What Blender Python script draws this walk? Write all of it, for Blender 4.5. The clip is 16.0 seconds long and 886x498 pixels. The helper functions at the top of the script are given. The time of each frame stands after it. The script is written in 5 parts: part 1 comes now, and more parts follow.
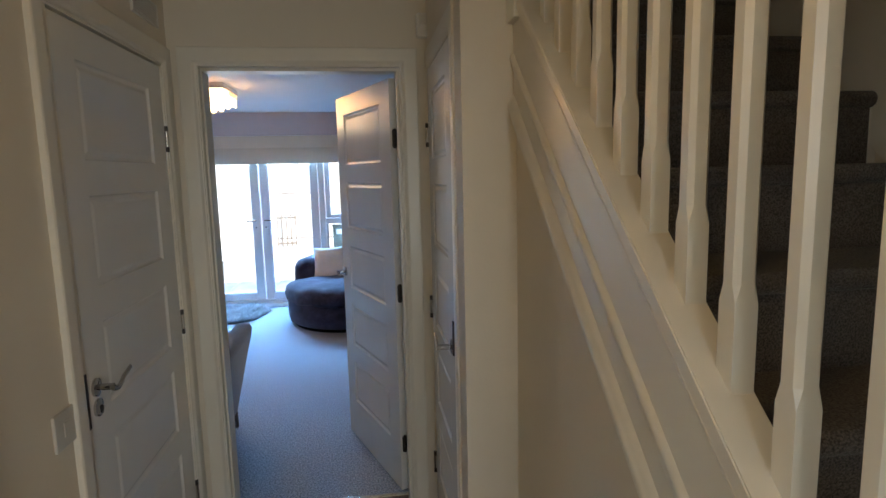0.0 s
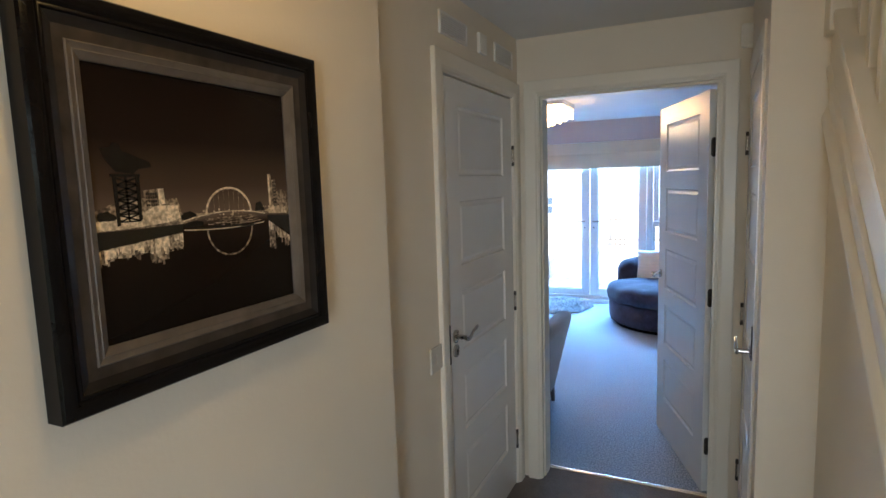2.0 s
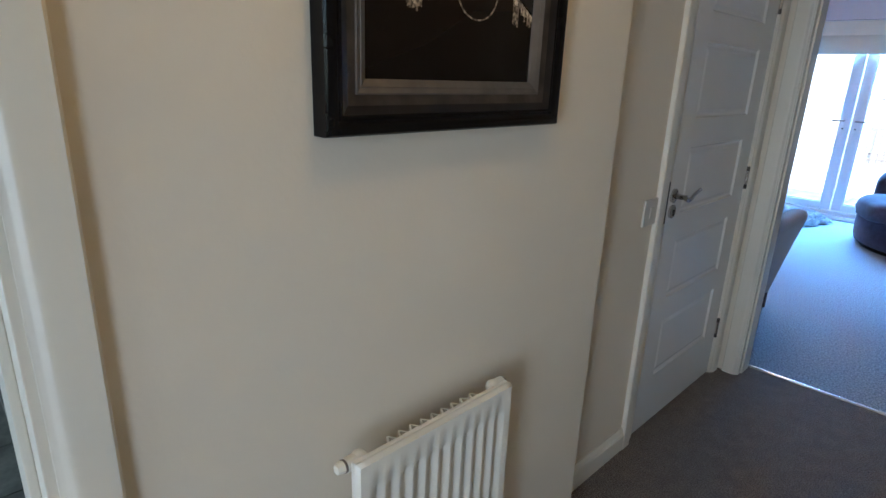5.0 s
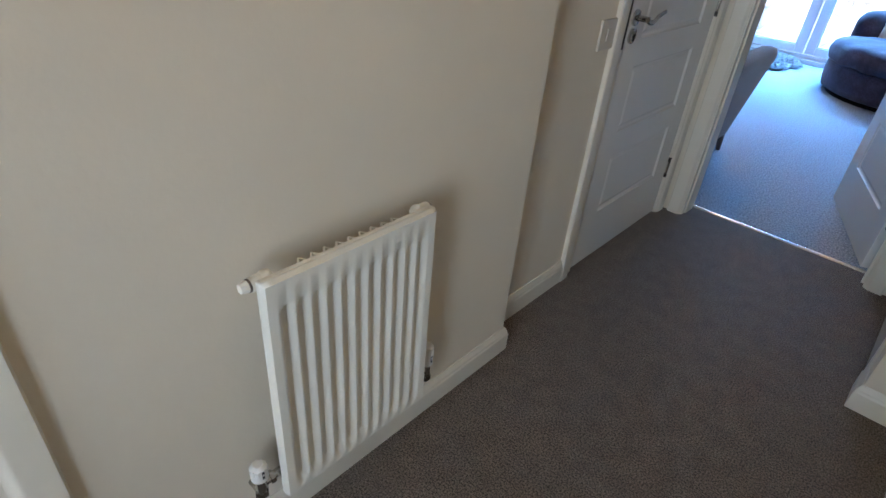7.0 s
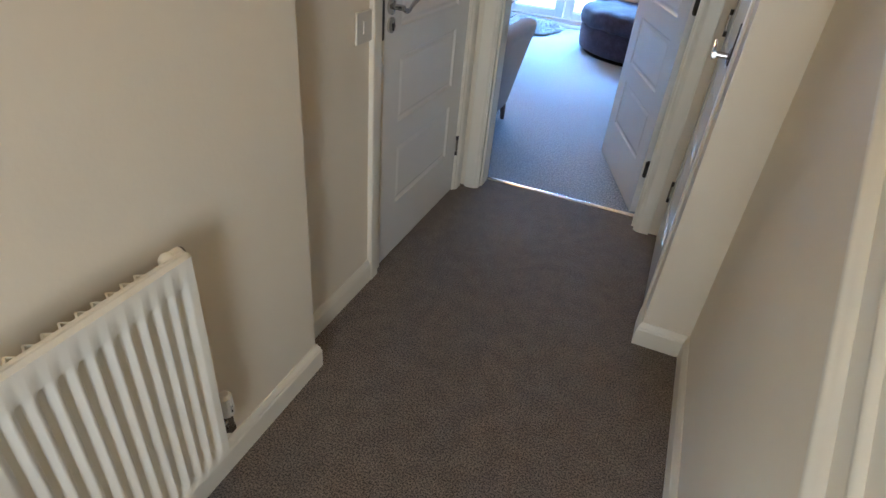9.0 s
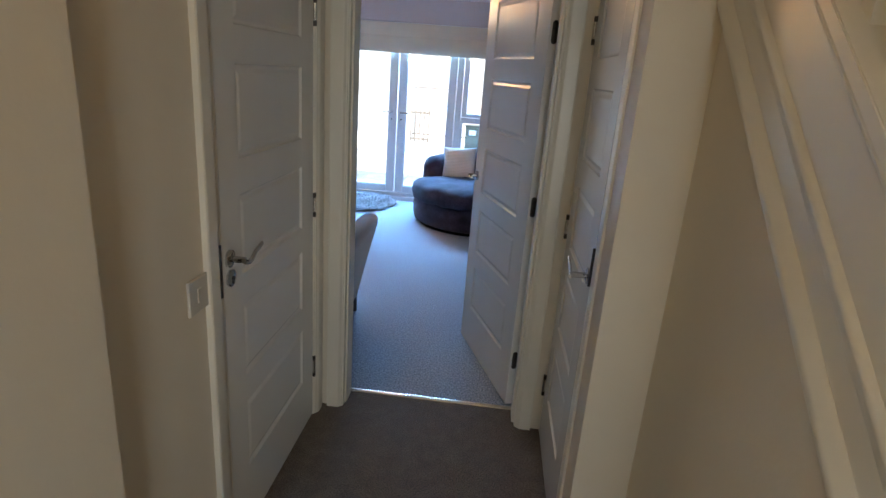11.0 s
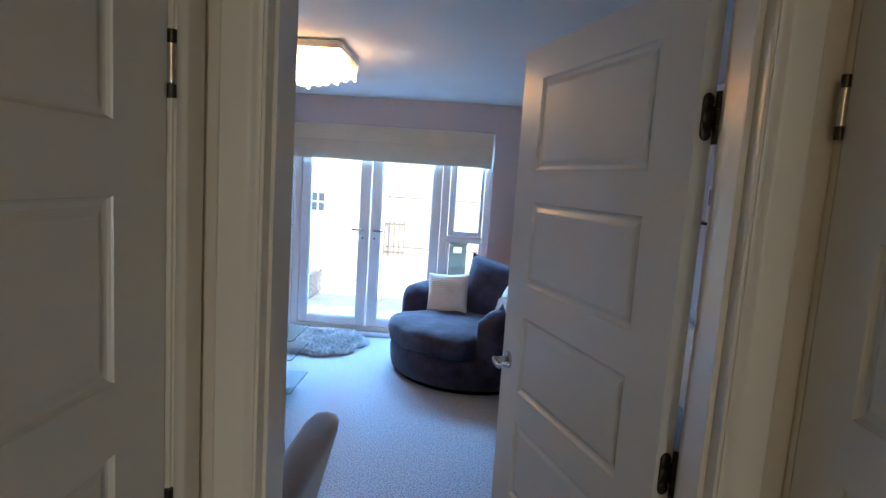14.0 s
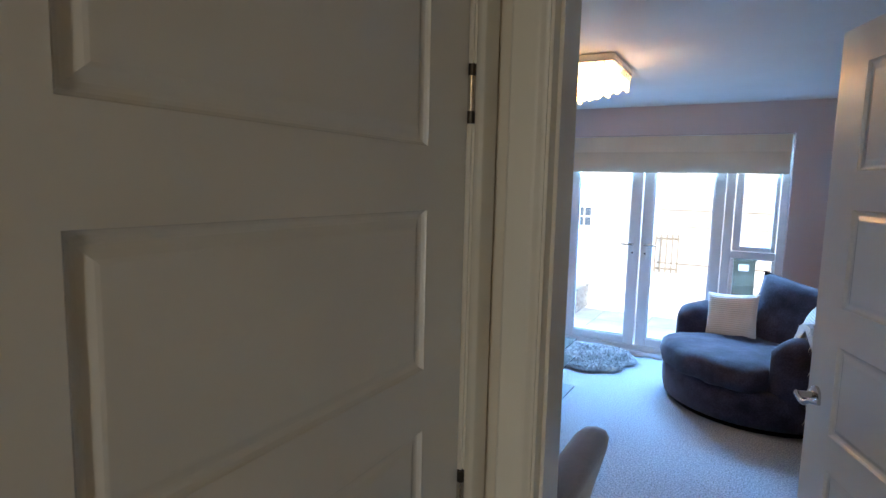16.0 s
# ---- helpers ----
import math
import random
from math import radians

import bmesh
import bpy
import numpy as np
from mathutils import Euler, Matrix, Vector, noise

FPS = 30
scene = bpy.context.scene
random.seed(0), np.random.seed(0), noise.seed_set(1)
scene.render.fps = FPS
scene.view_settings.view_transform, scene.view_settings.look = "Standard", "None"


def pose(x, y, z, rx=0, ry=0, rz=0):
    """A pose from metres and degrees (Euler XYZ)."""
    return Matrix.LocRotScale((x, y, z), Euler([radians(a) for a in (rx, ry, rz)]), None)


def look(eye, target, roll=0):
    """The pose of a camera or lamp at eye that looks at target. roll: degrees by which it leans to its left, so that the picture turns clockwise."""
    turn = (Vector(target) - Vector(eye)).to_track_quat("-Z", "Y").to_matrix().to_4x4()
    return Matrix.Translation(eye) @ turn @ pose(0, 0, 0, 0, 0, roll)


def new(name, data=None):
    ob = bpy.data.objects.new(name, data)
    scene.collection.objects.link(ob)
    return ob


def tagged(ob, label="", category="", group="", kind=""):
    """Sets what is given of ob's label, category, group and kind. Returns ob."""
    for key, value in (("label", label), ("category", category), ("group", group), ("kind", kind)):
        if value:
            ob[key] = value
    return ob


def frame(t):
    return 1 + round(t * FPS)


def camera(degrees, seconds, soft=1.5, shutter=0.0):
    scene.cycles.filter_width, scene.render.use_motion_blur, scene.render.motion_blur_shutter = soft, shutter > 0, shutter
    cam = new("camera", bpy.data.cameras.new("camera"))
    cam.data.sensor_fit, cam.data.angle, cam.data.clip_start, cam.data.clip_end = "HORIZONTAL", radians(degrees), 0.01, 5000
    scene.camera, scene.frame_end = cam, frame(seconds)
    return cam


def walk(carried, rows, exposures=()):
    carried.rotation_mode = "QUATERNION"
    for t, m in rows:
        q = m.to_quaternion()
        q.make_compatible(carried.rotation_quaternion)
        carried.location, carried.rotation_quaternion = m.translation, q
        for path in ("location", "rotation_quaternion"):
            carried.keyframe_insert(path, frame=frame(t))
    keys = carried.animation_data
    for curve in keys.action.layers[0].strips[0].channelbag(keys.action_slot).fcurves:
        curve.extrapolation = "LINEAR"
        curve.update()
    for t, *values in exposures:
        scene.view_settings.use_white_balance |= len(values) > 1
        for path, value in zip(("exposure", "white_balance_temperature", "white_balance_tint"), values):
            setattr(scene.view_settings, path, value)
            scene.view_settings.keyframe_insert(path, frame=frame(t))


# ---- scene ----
cam = camera(76.5, 16.0)
PATH = [
    (0, (0.756, 0.807, 1.56), (1.022, 2.771, 1.29), -1.3),
    (0.5, (0.875, 0.673, 1.549), (0.801, 2.655, 1.296), -1.4),
    (1, (0.899, 0.565, 1.583), (0.477, 2.503, 1.33), -1.9),
    (1.5, (0.89, 0.509, 1.585), (0.237, 2.384, 1.339), -2.1),
    (2, (0.883, 0.46, 1.594), (0.031, 2.254, 1.358), -1.8),
    (2.5, (0.863, 0.43, 1.586), (-0.164, 2.132, 1.367), -1.3),
    (3, (0.843, 0.405, 1.562), (-0.337, 2.006, 1.351), -0.6),
    (3.5, (0.837, 0.402, 1.528), (-0.458, 1.91, 1.303), -0.0),
    (4, (0.832, 0.407, 1.482), (-0.525, 1.847, 1.192), 0.2),
    (4.5, (0.823, 0.422, 1.428), (-0.549, 1.815, 1.007), 1.1),
    (5, (0.826, 0.426, 1.388), (-0.524, 1.774, 0.787), 2.1),
    (5.2, (0.819, 0.428, 1.374), (-0.515, 1.761, 0.708), 2.2),
    (7.3, (0.878, 0.559, 1.309), (-0.168, 1.848, 0.194), 5.9),
    (7.5, (0.894, 0.574, 1.313), (-0.11, 1.89, 0.19), 5.8),
    (8, (0.897, 0.613, 1.317), (0.02, 2.011, 0.187), 5.8),
    (8.5, (0.9, 0.652, 1.325), (0.163, 2.138, 0.207), 5.8),
    (9, (0.883, 0.69, 1.35), (0.31, 2.259, 0.25), 5.6),
    (9.5, (0.833, 0.722, 1.393), (0.433, 2.372, 0.336), 6.1),
    (10, (0.77, 0.753, 1.449), (0.502, 2.495, 0.504), 6.0),
    (10.2, (0.762, 0.771, 1.477), (0.526, 2.555, 0.604), 5.6),
    (12.3, (0.591, 1.573, 1.553), (0.488, 3.544, 1.226), 3.9),
    (12.5, (0.581, 1.669, 1.549), (0.478, 3.642, 1.239), 4.0),
    (13, (0.555, 1.954, 1.565), (0.461, 3.933, 1.289), 4.0),
    (13.5, (0.515, 2.171, 1.564), (0.433, 4.153, 1.306), 3.8),
    (14, (0.459, 2.303, 1.565), (0.381, 4.287, 1.324), 3.8),
    (14.5, (0.425, 2.35, 1.557), (0.256, 4.329, 1.321), 3.5),
    (15, (0.408, 2.326, 1.557), (-0.035, 4.261, 1.317), 2.8),
    (15.5, (0.425, 2.289, 1.556), (-0.313, 4.133, 1.319), 1.9),
    (16, (0.441, 2.271, 1.558), (-0.522, 4.009, 1.328), 1.4),
]
walk(cam, [(t, look(eye, target, roll)) for t, eye, target, roll in PATH], [(0, 1.78, 6700, 9), (2, 2.25, 6100, 9), (4, 2.35, 5750, 8), (5, 2.2, 5450, 8), (7.5, 2.45, 5700, 9), (9, 2.65, 6250, 10), (10, 2.4, 6650, 10), (12.3, 1.42, 6550, 7), (13.5, 1.63, 6850, 10), (16, 1.75, 6950, 9)])

# ---- world and light ----
world = bpy.data.worlds.new("sky")
scene.world = world
world.use_nodes = True
wn = world.node_tree
sky = wn.nodes.new("ShaderNodeTexSky")
sky.sky_type = "NISHITA"
sky.sun_disc = False
sky.sun_elevation, sky.sun_rotation = radians(42), radians(35)
wn.links.new(sky.outputs[0], wn.nodes["Background"].inputs[0])
wn.nodes["Background"].inputs[1].default_value = 0.15


def lamp(name, kind, m, watts, colour, size=1.0, size_y=None, spread=None):
    data = bpy.data.lights.new(name, kind)
    data.energy, data.color = watts, colour
    if kind == "AREA":
        data.shape = "RECTANGLE"
        data.size, data.size_y = size, size_y or size
        if spread:
            data.spread = radians(spread)
    elif kind == "SUN":
        data.angle = radians(size)
    else:
        data.shadow_soft_size = size
    ob = new(name, data)
    ob.matrix_world = m
    return ob


lamp("sun", "SUN", look((5, -10, 14), (0, 0, 0)), 3.0, (1.0, 0.98, 0.95), 0.6)
# sky light that falls in through the glazed garden doors
lamp("garden_daylight", "AREA", look((-0.45, 8.45, 2.28), (-0.45, 4.2, 0.9)), 160, (0.20, 0.49, 1.0), 2.2, 0.9)
# daylight through the glazed front door behind the walker
lamp("front_door_daylight", "AREA", look((1.10, -0.72, 1.10), (0.16, 2.3, 0.95)), 0.98, (0.88, 0.94, 1.0), 0.45, 1.5, 74)
# daylight in the kitchen
lamp("kitchen_daylight", "AREA", look((-1.6, -1.4, 1.8), (-0.6, 0.6, 0.3)), 7.0, (0.70, 0.86, 1.0), 1.0, 1.0)
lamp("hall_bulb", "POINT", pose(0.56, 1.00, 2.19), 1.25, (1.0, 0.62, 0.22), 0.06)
lamp("living_bulb", "POINT", pose(-0.53, 5.67, 2.04), 1.9, (1.0, 0.74, 0.44), 0.10)


# ---- materials ----
def material(name, colour, rough=0.6, metal=0.0, var=0.06, scale=6.0, bump=0.0, bump_scale=200.0, colour2=None, coat=0.0,
             fine=0.0, fine_scale=300.0, sheen=0.0, spec=0.5):
    m = bpy.data.materials.new(name)
    m.use_nodes = True
    nt = m.node_tree
    b = nt.nodes["Principled BSDF"]
    b.inputs["Roughness"].default_value = rough
    b.inputs["Metallic"].default_value = metal
    b.inputs["Coat Weight"].default_value = coat
    b.inputs["Sheen Weight"].default_value = sheen
    b.inputs["Specular IOR Level"].default_value = spec
    tc = nt.nodes.new("ShaderNodeTexCoord")
    n = nt.nodes.new("ShaderNodeTexNoise")
    n.inputs["Scale"].default_value = scale
    n.inputs["Detail"].default_value = 6
    nt.links.new(tc.outputs["Object"], n.inputs["Vector"])
    mix = nt.nodes.new("ShaderNodeMix")
    mix.data_type = "RGBA"
    c2 = colour2 or tuple(c * (1 - 2.2 * var) for c in colour)
    mix.inputs[6].default_value = (*colour, 1)
    mix.inputs[7].default_value = (*c2, 1)
    ramp = nt.nodes.new("ShaderNodeMapRange")
    ramp.inputs[1].default_value, ramp.inputs[2].default_value = 0.3, 0.7
    nt.links.new(n.outputs[0], ramp.inputs[0])
    nt.links.new(ramp.outputs[0], mix.inputs[0])
    out = mix.outputs[2]
    if fine:
        f = nt.nodes.new("ShaderNodeTexNoise")
        f.inputs["Scale"].default_value = fine_scale
        f.inputs["Detail"].default_value = 3
        nt.links.new(tc.outputs["Object"], f.inputs["Vector"])
        r2 = nt.nodes.new("ShaderNodeMapRange")
        r2.inputs[1].default_value, r2.inputs[2].default_value = 0.38, 0.62
        r2.inputs[3].default_value, r2.inputs[4].default_value = 1 - fine, 1 + fine
        nt.links.new(f.outputs[0], r2.inputs[0])
        mul = nt.nodes.new("ShaderNodeVectorMath")
        mul.operation = "SCALE"
        nt.links.new(out, mul.inputs[0])
        nt.links.new(r2.outputs[0], mul.inputs["Scale"])
        out = mul.outputs[0]
    nt.links.new(out, b.inputs["Base Color"])
    if bump:
        bn = nt.nodes.new("ShaderNodeTexNoise")
        bn.inputs["Scale"].default_value = bump_scale
        bn.inputs["Detail"].default_value = 4
        nt.links.new(tc.outputs["Object"], bn.inputs["Vector"])
        bp = nt.nodes.new("ShaderNodeBump")
        bp.inputs["Strength"].default_value = bump
        bp.inputs["Distance"].default_value = 0.004
        nt.links.new(bn.outputs[0], bp.inputs["Height"])
        nt.links.new(bp.outputs[0], b.inputs["Normal"])
    return m


def glowing(name, colour, strength):
    m = bpy.data.materials.new(name)
    m.use_nodes = True
    b = m.node_tree.nodes["Principled BSDF"]
    b.inputs["Base Color"].default_value = (*colour, 1)
    b.inputs["Emission Color"].default_value = (*colour, 1)
    b.inputs["Emission Strength"].default_value = strength
    return m


def glass_material(name, tint=(1, 1, 1), rough=0.0):
    m = bpy.data.materials.new(name)
    m.use_nodes = True
    b = m.node_tree.nodes["Principled BSDF"]
    b.inputs["Base Color"].default_value = (*tint, 1)
    b.inputs["Transmission Weight"].default_value = 1
    b.inputs["Roughness"].default_value = rough
    b.inputs["IOR"].default_value = 1.45
    return m


WALL = material("hall_wall_paint", (0.77, 0.69, 0.56), 0.55, var=0.03, scale=1.6, bump=0.10, bump_scale=90, spec=0.35)
LIVING_WALL = material("living_wall_paint", (0.56, 0.49, 0.48), 0.7, var=0.04, scale=1.5, bump=0.10, bump_scale=90)
CEIL = material("ceiling_paint", (0.76, 0.75, 0.72), 0.75, var=0.03, scale=2, bump=0.08, bump_scale=70)
TRIM = material("white_gloss_paint", (0.79, 0.735, 0.62), 0.32, var=0.03, scale=2.0, bump=0.02, bump_scale=40)
DOOR = material("white_door_paint", (0.74, 0.72, 0.67), 0.25, var=0.03, scale=2.0, bump=0.03, bump_scale=45)
CARPET = material("taupe_carpet", (0.168, 0.132, 0.102), 0.95, var=0.12, scale=16, bump=0.8, bump_scale=215, fine=0.66, fine_scale=210, sheen=0.25, spec=0.1)
STAIR_CARPET = material("stair_carpet", (0.125, 0.106, 0.088), 0.95, var=0.12, scale=6, bump=1.0, bump_scale=260, fine=0.45, fine_scale=250, sheen=0.15, spec=0.1)
LIVING_CARPET = material("grey_carpet", (0.33, 0.37, 0.42), 0.95, var=0.05, scale=30, bump=0.8, bump_scale=115, fine=0.42, fine_scale=112, sheen=0.1, spec=0.1)
CHROME = material("chrome", (0.55, 0.54, 0.52), 0.10, 1.0, var=0.03, scale=30)
STEEL = material("aged_steel", (0.30, 0.26, 0.22), 0.36, 1.0, var=0.2, scale=60)
BRIGHT_STEEL = material("bright_steel", (0.66, 0.63, 0.58), 0.25, 1.0, var=0.1, scale=60)
BLACK = material("black_lacquer", (0.006, 0.005, 0.005), 0.16, var=0.2, scale=12, spec=0.16)
BRONZE = material("bronze_frame", (0.105, 0.086, 0.072), 0.34, 0.6, var=0.25, scale=20)
DARK_BRONZE = material("dark_bronze", (0.022, 0.018, 0.016), 0.30, 0.3, var=0.25, scale=20)
PEWTER = material("pewter_slip", (0.20, 0.172, 0.145), 0.42, 0.55, var=0.12, scale=25)
RADIATOR = material("radiator_enamel", (0.82, 0.78, 0.68), 0.28, var=0.02, scale=4)
PLASTIC = material("white_plastic", (0.78, 0.75, 0.69), 0.38, var=0.02, scale=8)
SWITCH = material("ivory_plastic", (0.60, 0.56, 0.49), 0.45, var=0.02, scale=8)
UPVC = material("white_upvc", (0.82, 0.83, 0.84), 0.25, var=0.02, scale=5)
DARK_STEEL = material("dark_steel", (0.075, 0.066, 0.058), 0.34, 0.9, var=0.2, scale=60)
# near-black: shade in slits, keyholes and slots put into the colour; also dark marks
GAP_SHADE_AND_MARKS = material("gap_shade_and_marks", (0.02, 0.018, 0.016), 0.8, var=0.1)
BLIND = material("blind_linen", (0.68, 0.60, 0.46), 0.85, var=0.06, scale=3, bump=0.3, bump_scale=500, fine=0.06, fine_scale=600)
VELVET = material("charcoal_velvet", (0.050, 0.047, 0.080), 0.85, var=0.30, scale=9, bump=1.0, bump_scale=15, fine=0.25, fine_scale=130, sheen=0.14, spec=0.2)
VELVET_BROWN = material("brown_grey_velvet", (0.088, 0.068, 0.066), 0.8, var=0.2, scale=6, bump=0.3, bump_scale=140, fine=0.15, fine_scale=160, sheen=0.6, spec=0.25)
CREAM_KNIT = material("cream_knit", (0.72, 0.67, 0.60), 0.9, var=0.06, scale=6, bump=0.5, bump_scale=220, sheen=0.3)
FUR = material("grey_fur", (0.60, 0.64, 0.66), 0.8, var=0.30, scale=9, fine=0.25, fine_scale=90, sheen=0.4)
WHITE_FUR = material("white_fur", (0.78, 0.76, 0.72), 0.8, var=0.12, scale=12, sheen=0.4)
TILE = material("slate_tile", (0.20, 0.20, 0.165), 0.42, var=0.34, scale=7, bump=0.25, bump_scale=40, fine=0.12, fine_scale=40)
GROUT = material("grout", (0.42, 0.41, 0.38), 0.85, var=0.1, scale=20)
CABINET = material("dark_cabinet", (0.035, 0.032, 0.032), 0.35, var=0.15, scale=6)
WOOD = material("dark_wood", (0.05, 0.03, 0.02), 0.4, var=0.2, scale=14)
PAVING = material("patio_stone", (0.66, 0.64, 0.61), 0.85, var=0.12, scale=3, bump=0.4, bump_scale=40)
GRASS = material("lawn", (0.10, 0.13, 0.05), 0.9, var=0.3, scale=8, bump=0.8, bump_scale=60)
RENDERED = material("pale_render", (0.70, 0.68, 0.64), 0.9, var=0.05, scale=2, bump=0.3, bump_scale=60)
FENCE = material("fence_timber", (0.34, 0.28, 0.22), 0.8, var=0.2, scale=8, bump=0.3, bump_scale=50)
ROOF = material("roof_slate", (0.11, 0.11, 0.12), 0.7, var=0.2, scale=10)
WINDOW_DARK = material("far_pane", (0.10, 0.14, 0.20), 0.12, var=0.1, scale=2)
WICKER = material("grey_wicker", (0.50, 0.49, 0.47), 0.7, var=0.3, scale=20, bump=0.5, bump_scale=90)
GREEN_BOX = material("olive_metal", (0.12, 0.13, 0.09), 0.5, var=0.15, scale=6)
GLASS = glass_material("clear_glass", (0.98, 1.0, 1.0))
TABLE_GLASS = glass_material("green_glass", (0.80, 0.95, 0.92))
CRYSTAL = glowing("lit_crystal", (1.0, 0.68, 0.36), 2.4)
CRYSTAL_TIP = glowing("crystal_drop", (1.0, 0.76, 0.48), 1.4)


# ---- mesh helpers ----
def box(bm, x0, x1, y0, y1, z0, z1, bevel=0.0, segs=2):
    r = bmesh.ops.create_cube(bm, size=1.0)
    vs = r["verts"]
    for v in vs:
        v.co = Vector(((x0 + x1) / 2 + v.co.x * (x1 - x0), (y0 + y1) / 2 + v.co.y * (y1 - y0), (z0 + z1) / 2 + v.co.z * (z1 - z0)))
    if bevel > 0:
        es = list({e for v in vs for e in v.link_edges})
        bmesh.ops.bevel(bm, geom=es, offset=bevel, segments=segs, profile=0.5, affect="EDGES")
    return bm


def boxes(*args, bevel=0.0):
    bm = bmesh.new()
    for a in args:
        box(bm, *a, bevel=bevel)
    return bm


def cyl(bm, p, q, r, r2=None, n=20):
    p, q = Vector(p), Vector(q)
    d = q - p
    m = Matrix.Translation((p + q) / 2) @ d.to_track_quat("Z", "Y").to_matrix().to_4x4()
    bmesh.ops.create_cone(bm, cap_ends=True, segments=n, radius1=r, radius2=r if r2 is None else r2, depth=d.length, matrix=m)
    return bm


def ball(bm, c, r, n=16, sx=1, sy=1, sz=1):
    bmesh.ops.create_uvsphere(bm, u_segments=n, v_segments=max(6, n // 2), radius=r, matrix=Matrix.Translation(c) @ Matrix.Diagonal((sx, sy, sz, 1)))
    return bm


def sweep(bm, profile, path, closed=False):
    """Sections of a profile (list of 2D points) along stations: each a function from profile point to place."""
    rings = [[bm.verts.new(f(u, v)) for u, v in profile] for f in path]
    n = len(profile)
    last = len(rings) if closed else len(rings) - 1
    for i in range(last):
        a, b = rings[i], rings[(i + 1) % len(rings)]
        for j in range(n):
            bm.faces.new((a[j], a[(j + 1) % n], b[(j + 1) % n], b[j]))
    if not closed:
        bm.faces.new(rings[0][::-1])
        bm.faces.new(rings[-1])
    bmesh.ops.recalc_face_normals(bm, faces=bm.faces)
    return bm


def finish(name, bm, mat, smooth=False):
    me = bpy.data.meshes.new(name)
    bmesh.ops.recalc_face_normals(bm, faces=bm.faces)
    bm.to_mesh(me)
    bm.free()
    me.materials.append(mat)
    if smooth:
        for p in me.polygons:
            p.use_smooth = True
    return me


def thing(name, bm, mat, label="", category="", group="", kind="", smooth=False, at=None):
    ob = new(name, finish(name, bm, mat, smooth))
    if at is not None:
        ob.matrix_world = at
    return tagged(ob, label, category, group, kind)


def holder(name, at, label="", category="", group="", kind=""):
    ob = new(name)
    ob.matrix_world = at
    return tagged(ob, label, category, group, kind)


def part(name, bm, mat, parent, label="", smooth=False, at=None):
    ob = new(name, finish(name, bm, mat, smooth))
    ob.parent = parent
    if at is not None:
        ob.matrix_local = at
    return tagged(ob, label)


def smooth_by_angle(ob, degrees=35):
    me = ob.data
    for p in me.polygons:
        p.use_smooth = True
    me.set_sharp_from_angle(angle=radians(degrees))
    return ob


# ---- structure: measures of the place ----
CEIL_Z = 2.285
PIC_X = 0.092          # face of the wall with the picture
REC_Y = 1.775          # where that wall ends and the recess begins
END_Y = 3.245          # hall face of the wall to the living room
LIV_Y = 3.40           # living room face of it
CUP_X = 1.035          # face of the cupboard wall
STAIR_Y = 2.41         # return of the cupboard wall
STR_X = 1.195          # face of the wall under the stairs
FAR_Y = 7.60           # inner face of the garden wall
KIT0, KIT1 = -0.32, 0.493   # kitchen doorway
BACK_Y = -1.10
LIV_X0, LIV_X1 = -2.6, 2.0
DOOR_Z = 1.99

thing("floor", boxes((-0.25, 1.30, BACK_Y - 0.2, 3.392, -0.12, 0.0)), CARPET, "taupe short-pile carpet on the hall floor", "carpet", kind="structure")
thing("floor_living", boxes((LIV_X0 - 0.2, LIV_X1 + 0.2, 3.394, FAR_Y + 0.12, -0.12, 0.0)), LIVING_CARPET, "pale grey carpet on the living room floor", "carpet", kind="structure")
thing("ceiling", boxes((-0.25, STR_X + 0.10, BACK_Y - 0.2, LIV_Y - 0.05, CEIL_Z, CEIL_Z + 0.2), (STR_X + 0.10, 2.35, STAIR_Y, LIV_Y - 0.05, CEIL_Z + 0.1, CEIL_Z + 0.2)), CEIL, "plain painted hall ceiling", "ceiling", kind="structure")
thing("ceiling_living", boxes((LIV_X0 - 0.2, LIV_X1 + 0.2, LIV_Y - 0.05, FAR_Y + 0.3, CEIL_Z, CEIL_Z + 0.2)), CEIL, "plain painted living room ceiling", "ceiling", kind="structure")

# left side of the hall
thing("wall_picture", boxes((-0.10, PIC_X, KIT1, REC_Y, 0, CEIL_Z), (-0.10, PIC_X, KIT0, KIT1, DOOR_Z + 0.02, CEIL_Z),
      (-0.10, PIC_X, BACK_Y - 0.1, KIT0, 0, CEIL_Z)), WALL, "cream painted hall wall", "wall", kind="structure")
LD0, LD1 = 2.362, 3.152  # opening of the closed door
thing("wall_recess", boxes((-0.12, 0, REC_Y, LD0 - 0.03, 0, CEIL_Z), (-0.12, 0, LD1 + 0.03, END_Y, 0, CEIL_Z), (-0.12, 0, LD0 - 0.03, LD1 + 0.03, DOOR_Z + 0.03, CEIL_Z)), WALL, "cream painted wall round a closed door", "wall", kind="structure")
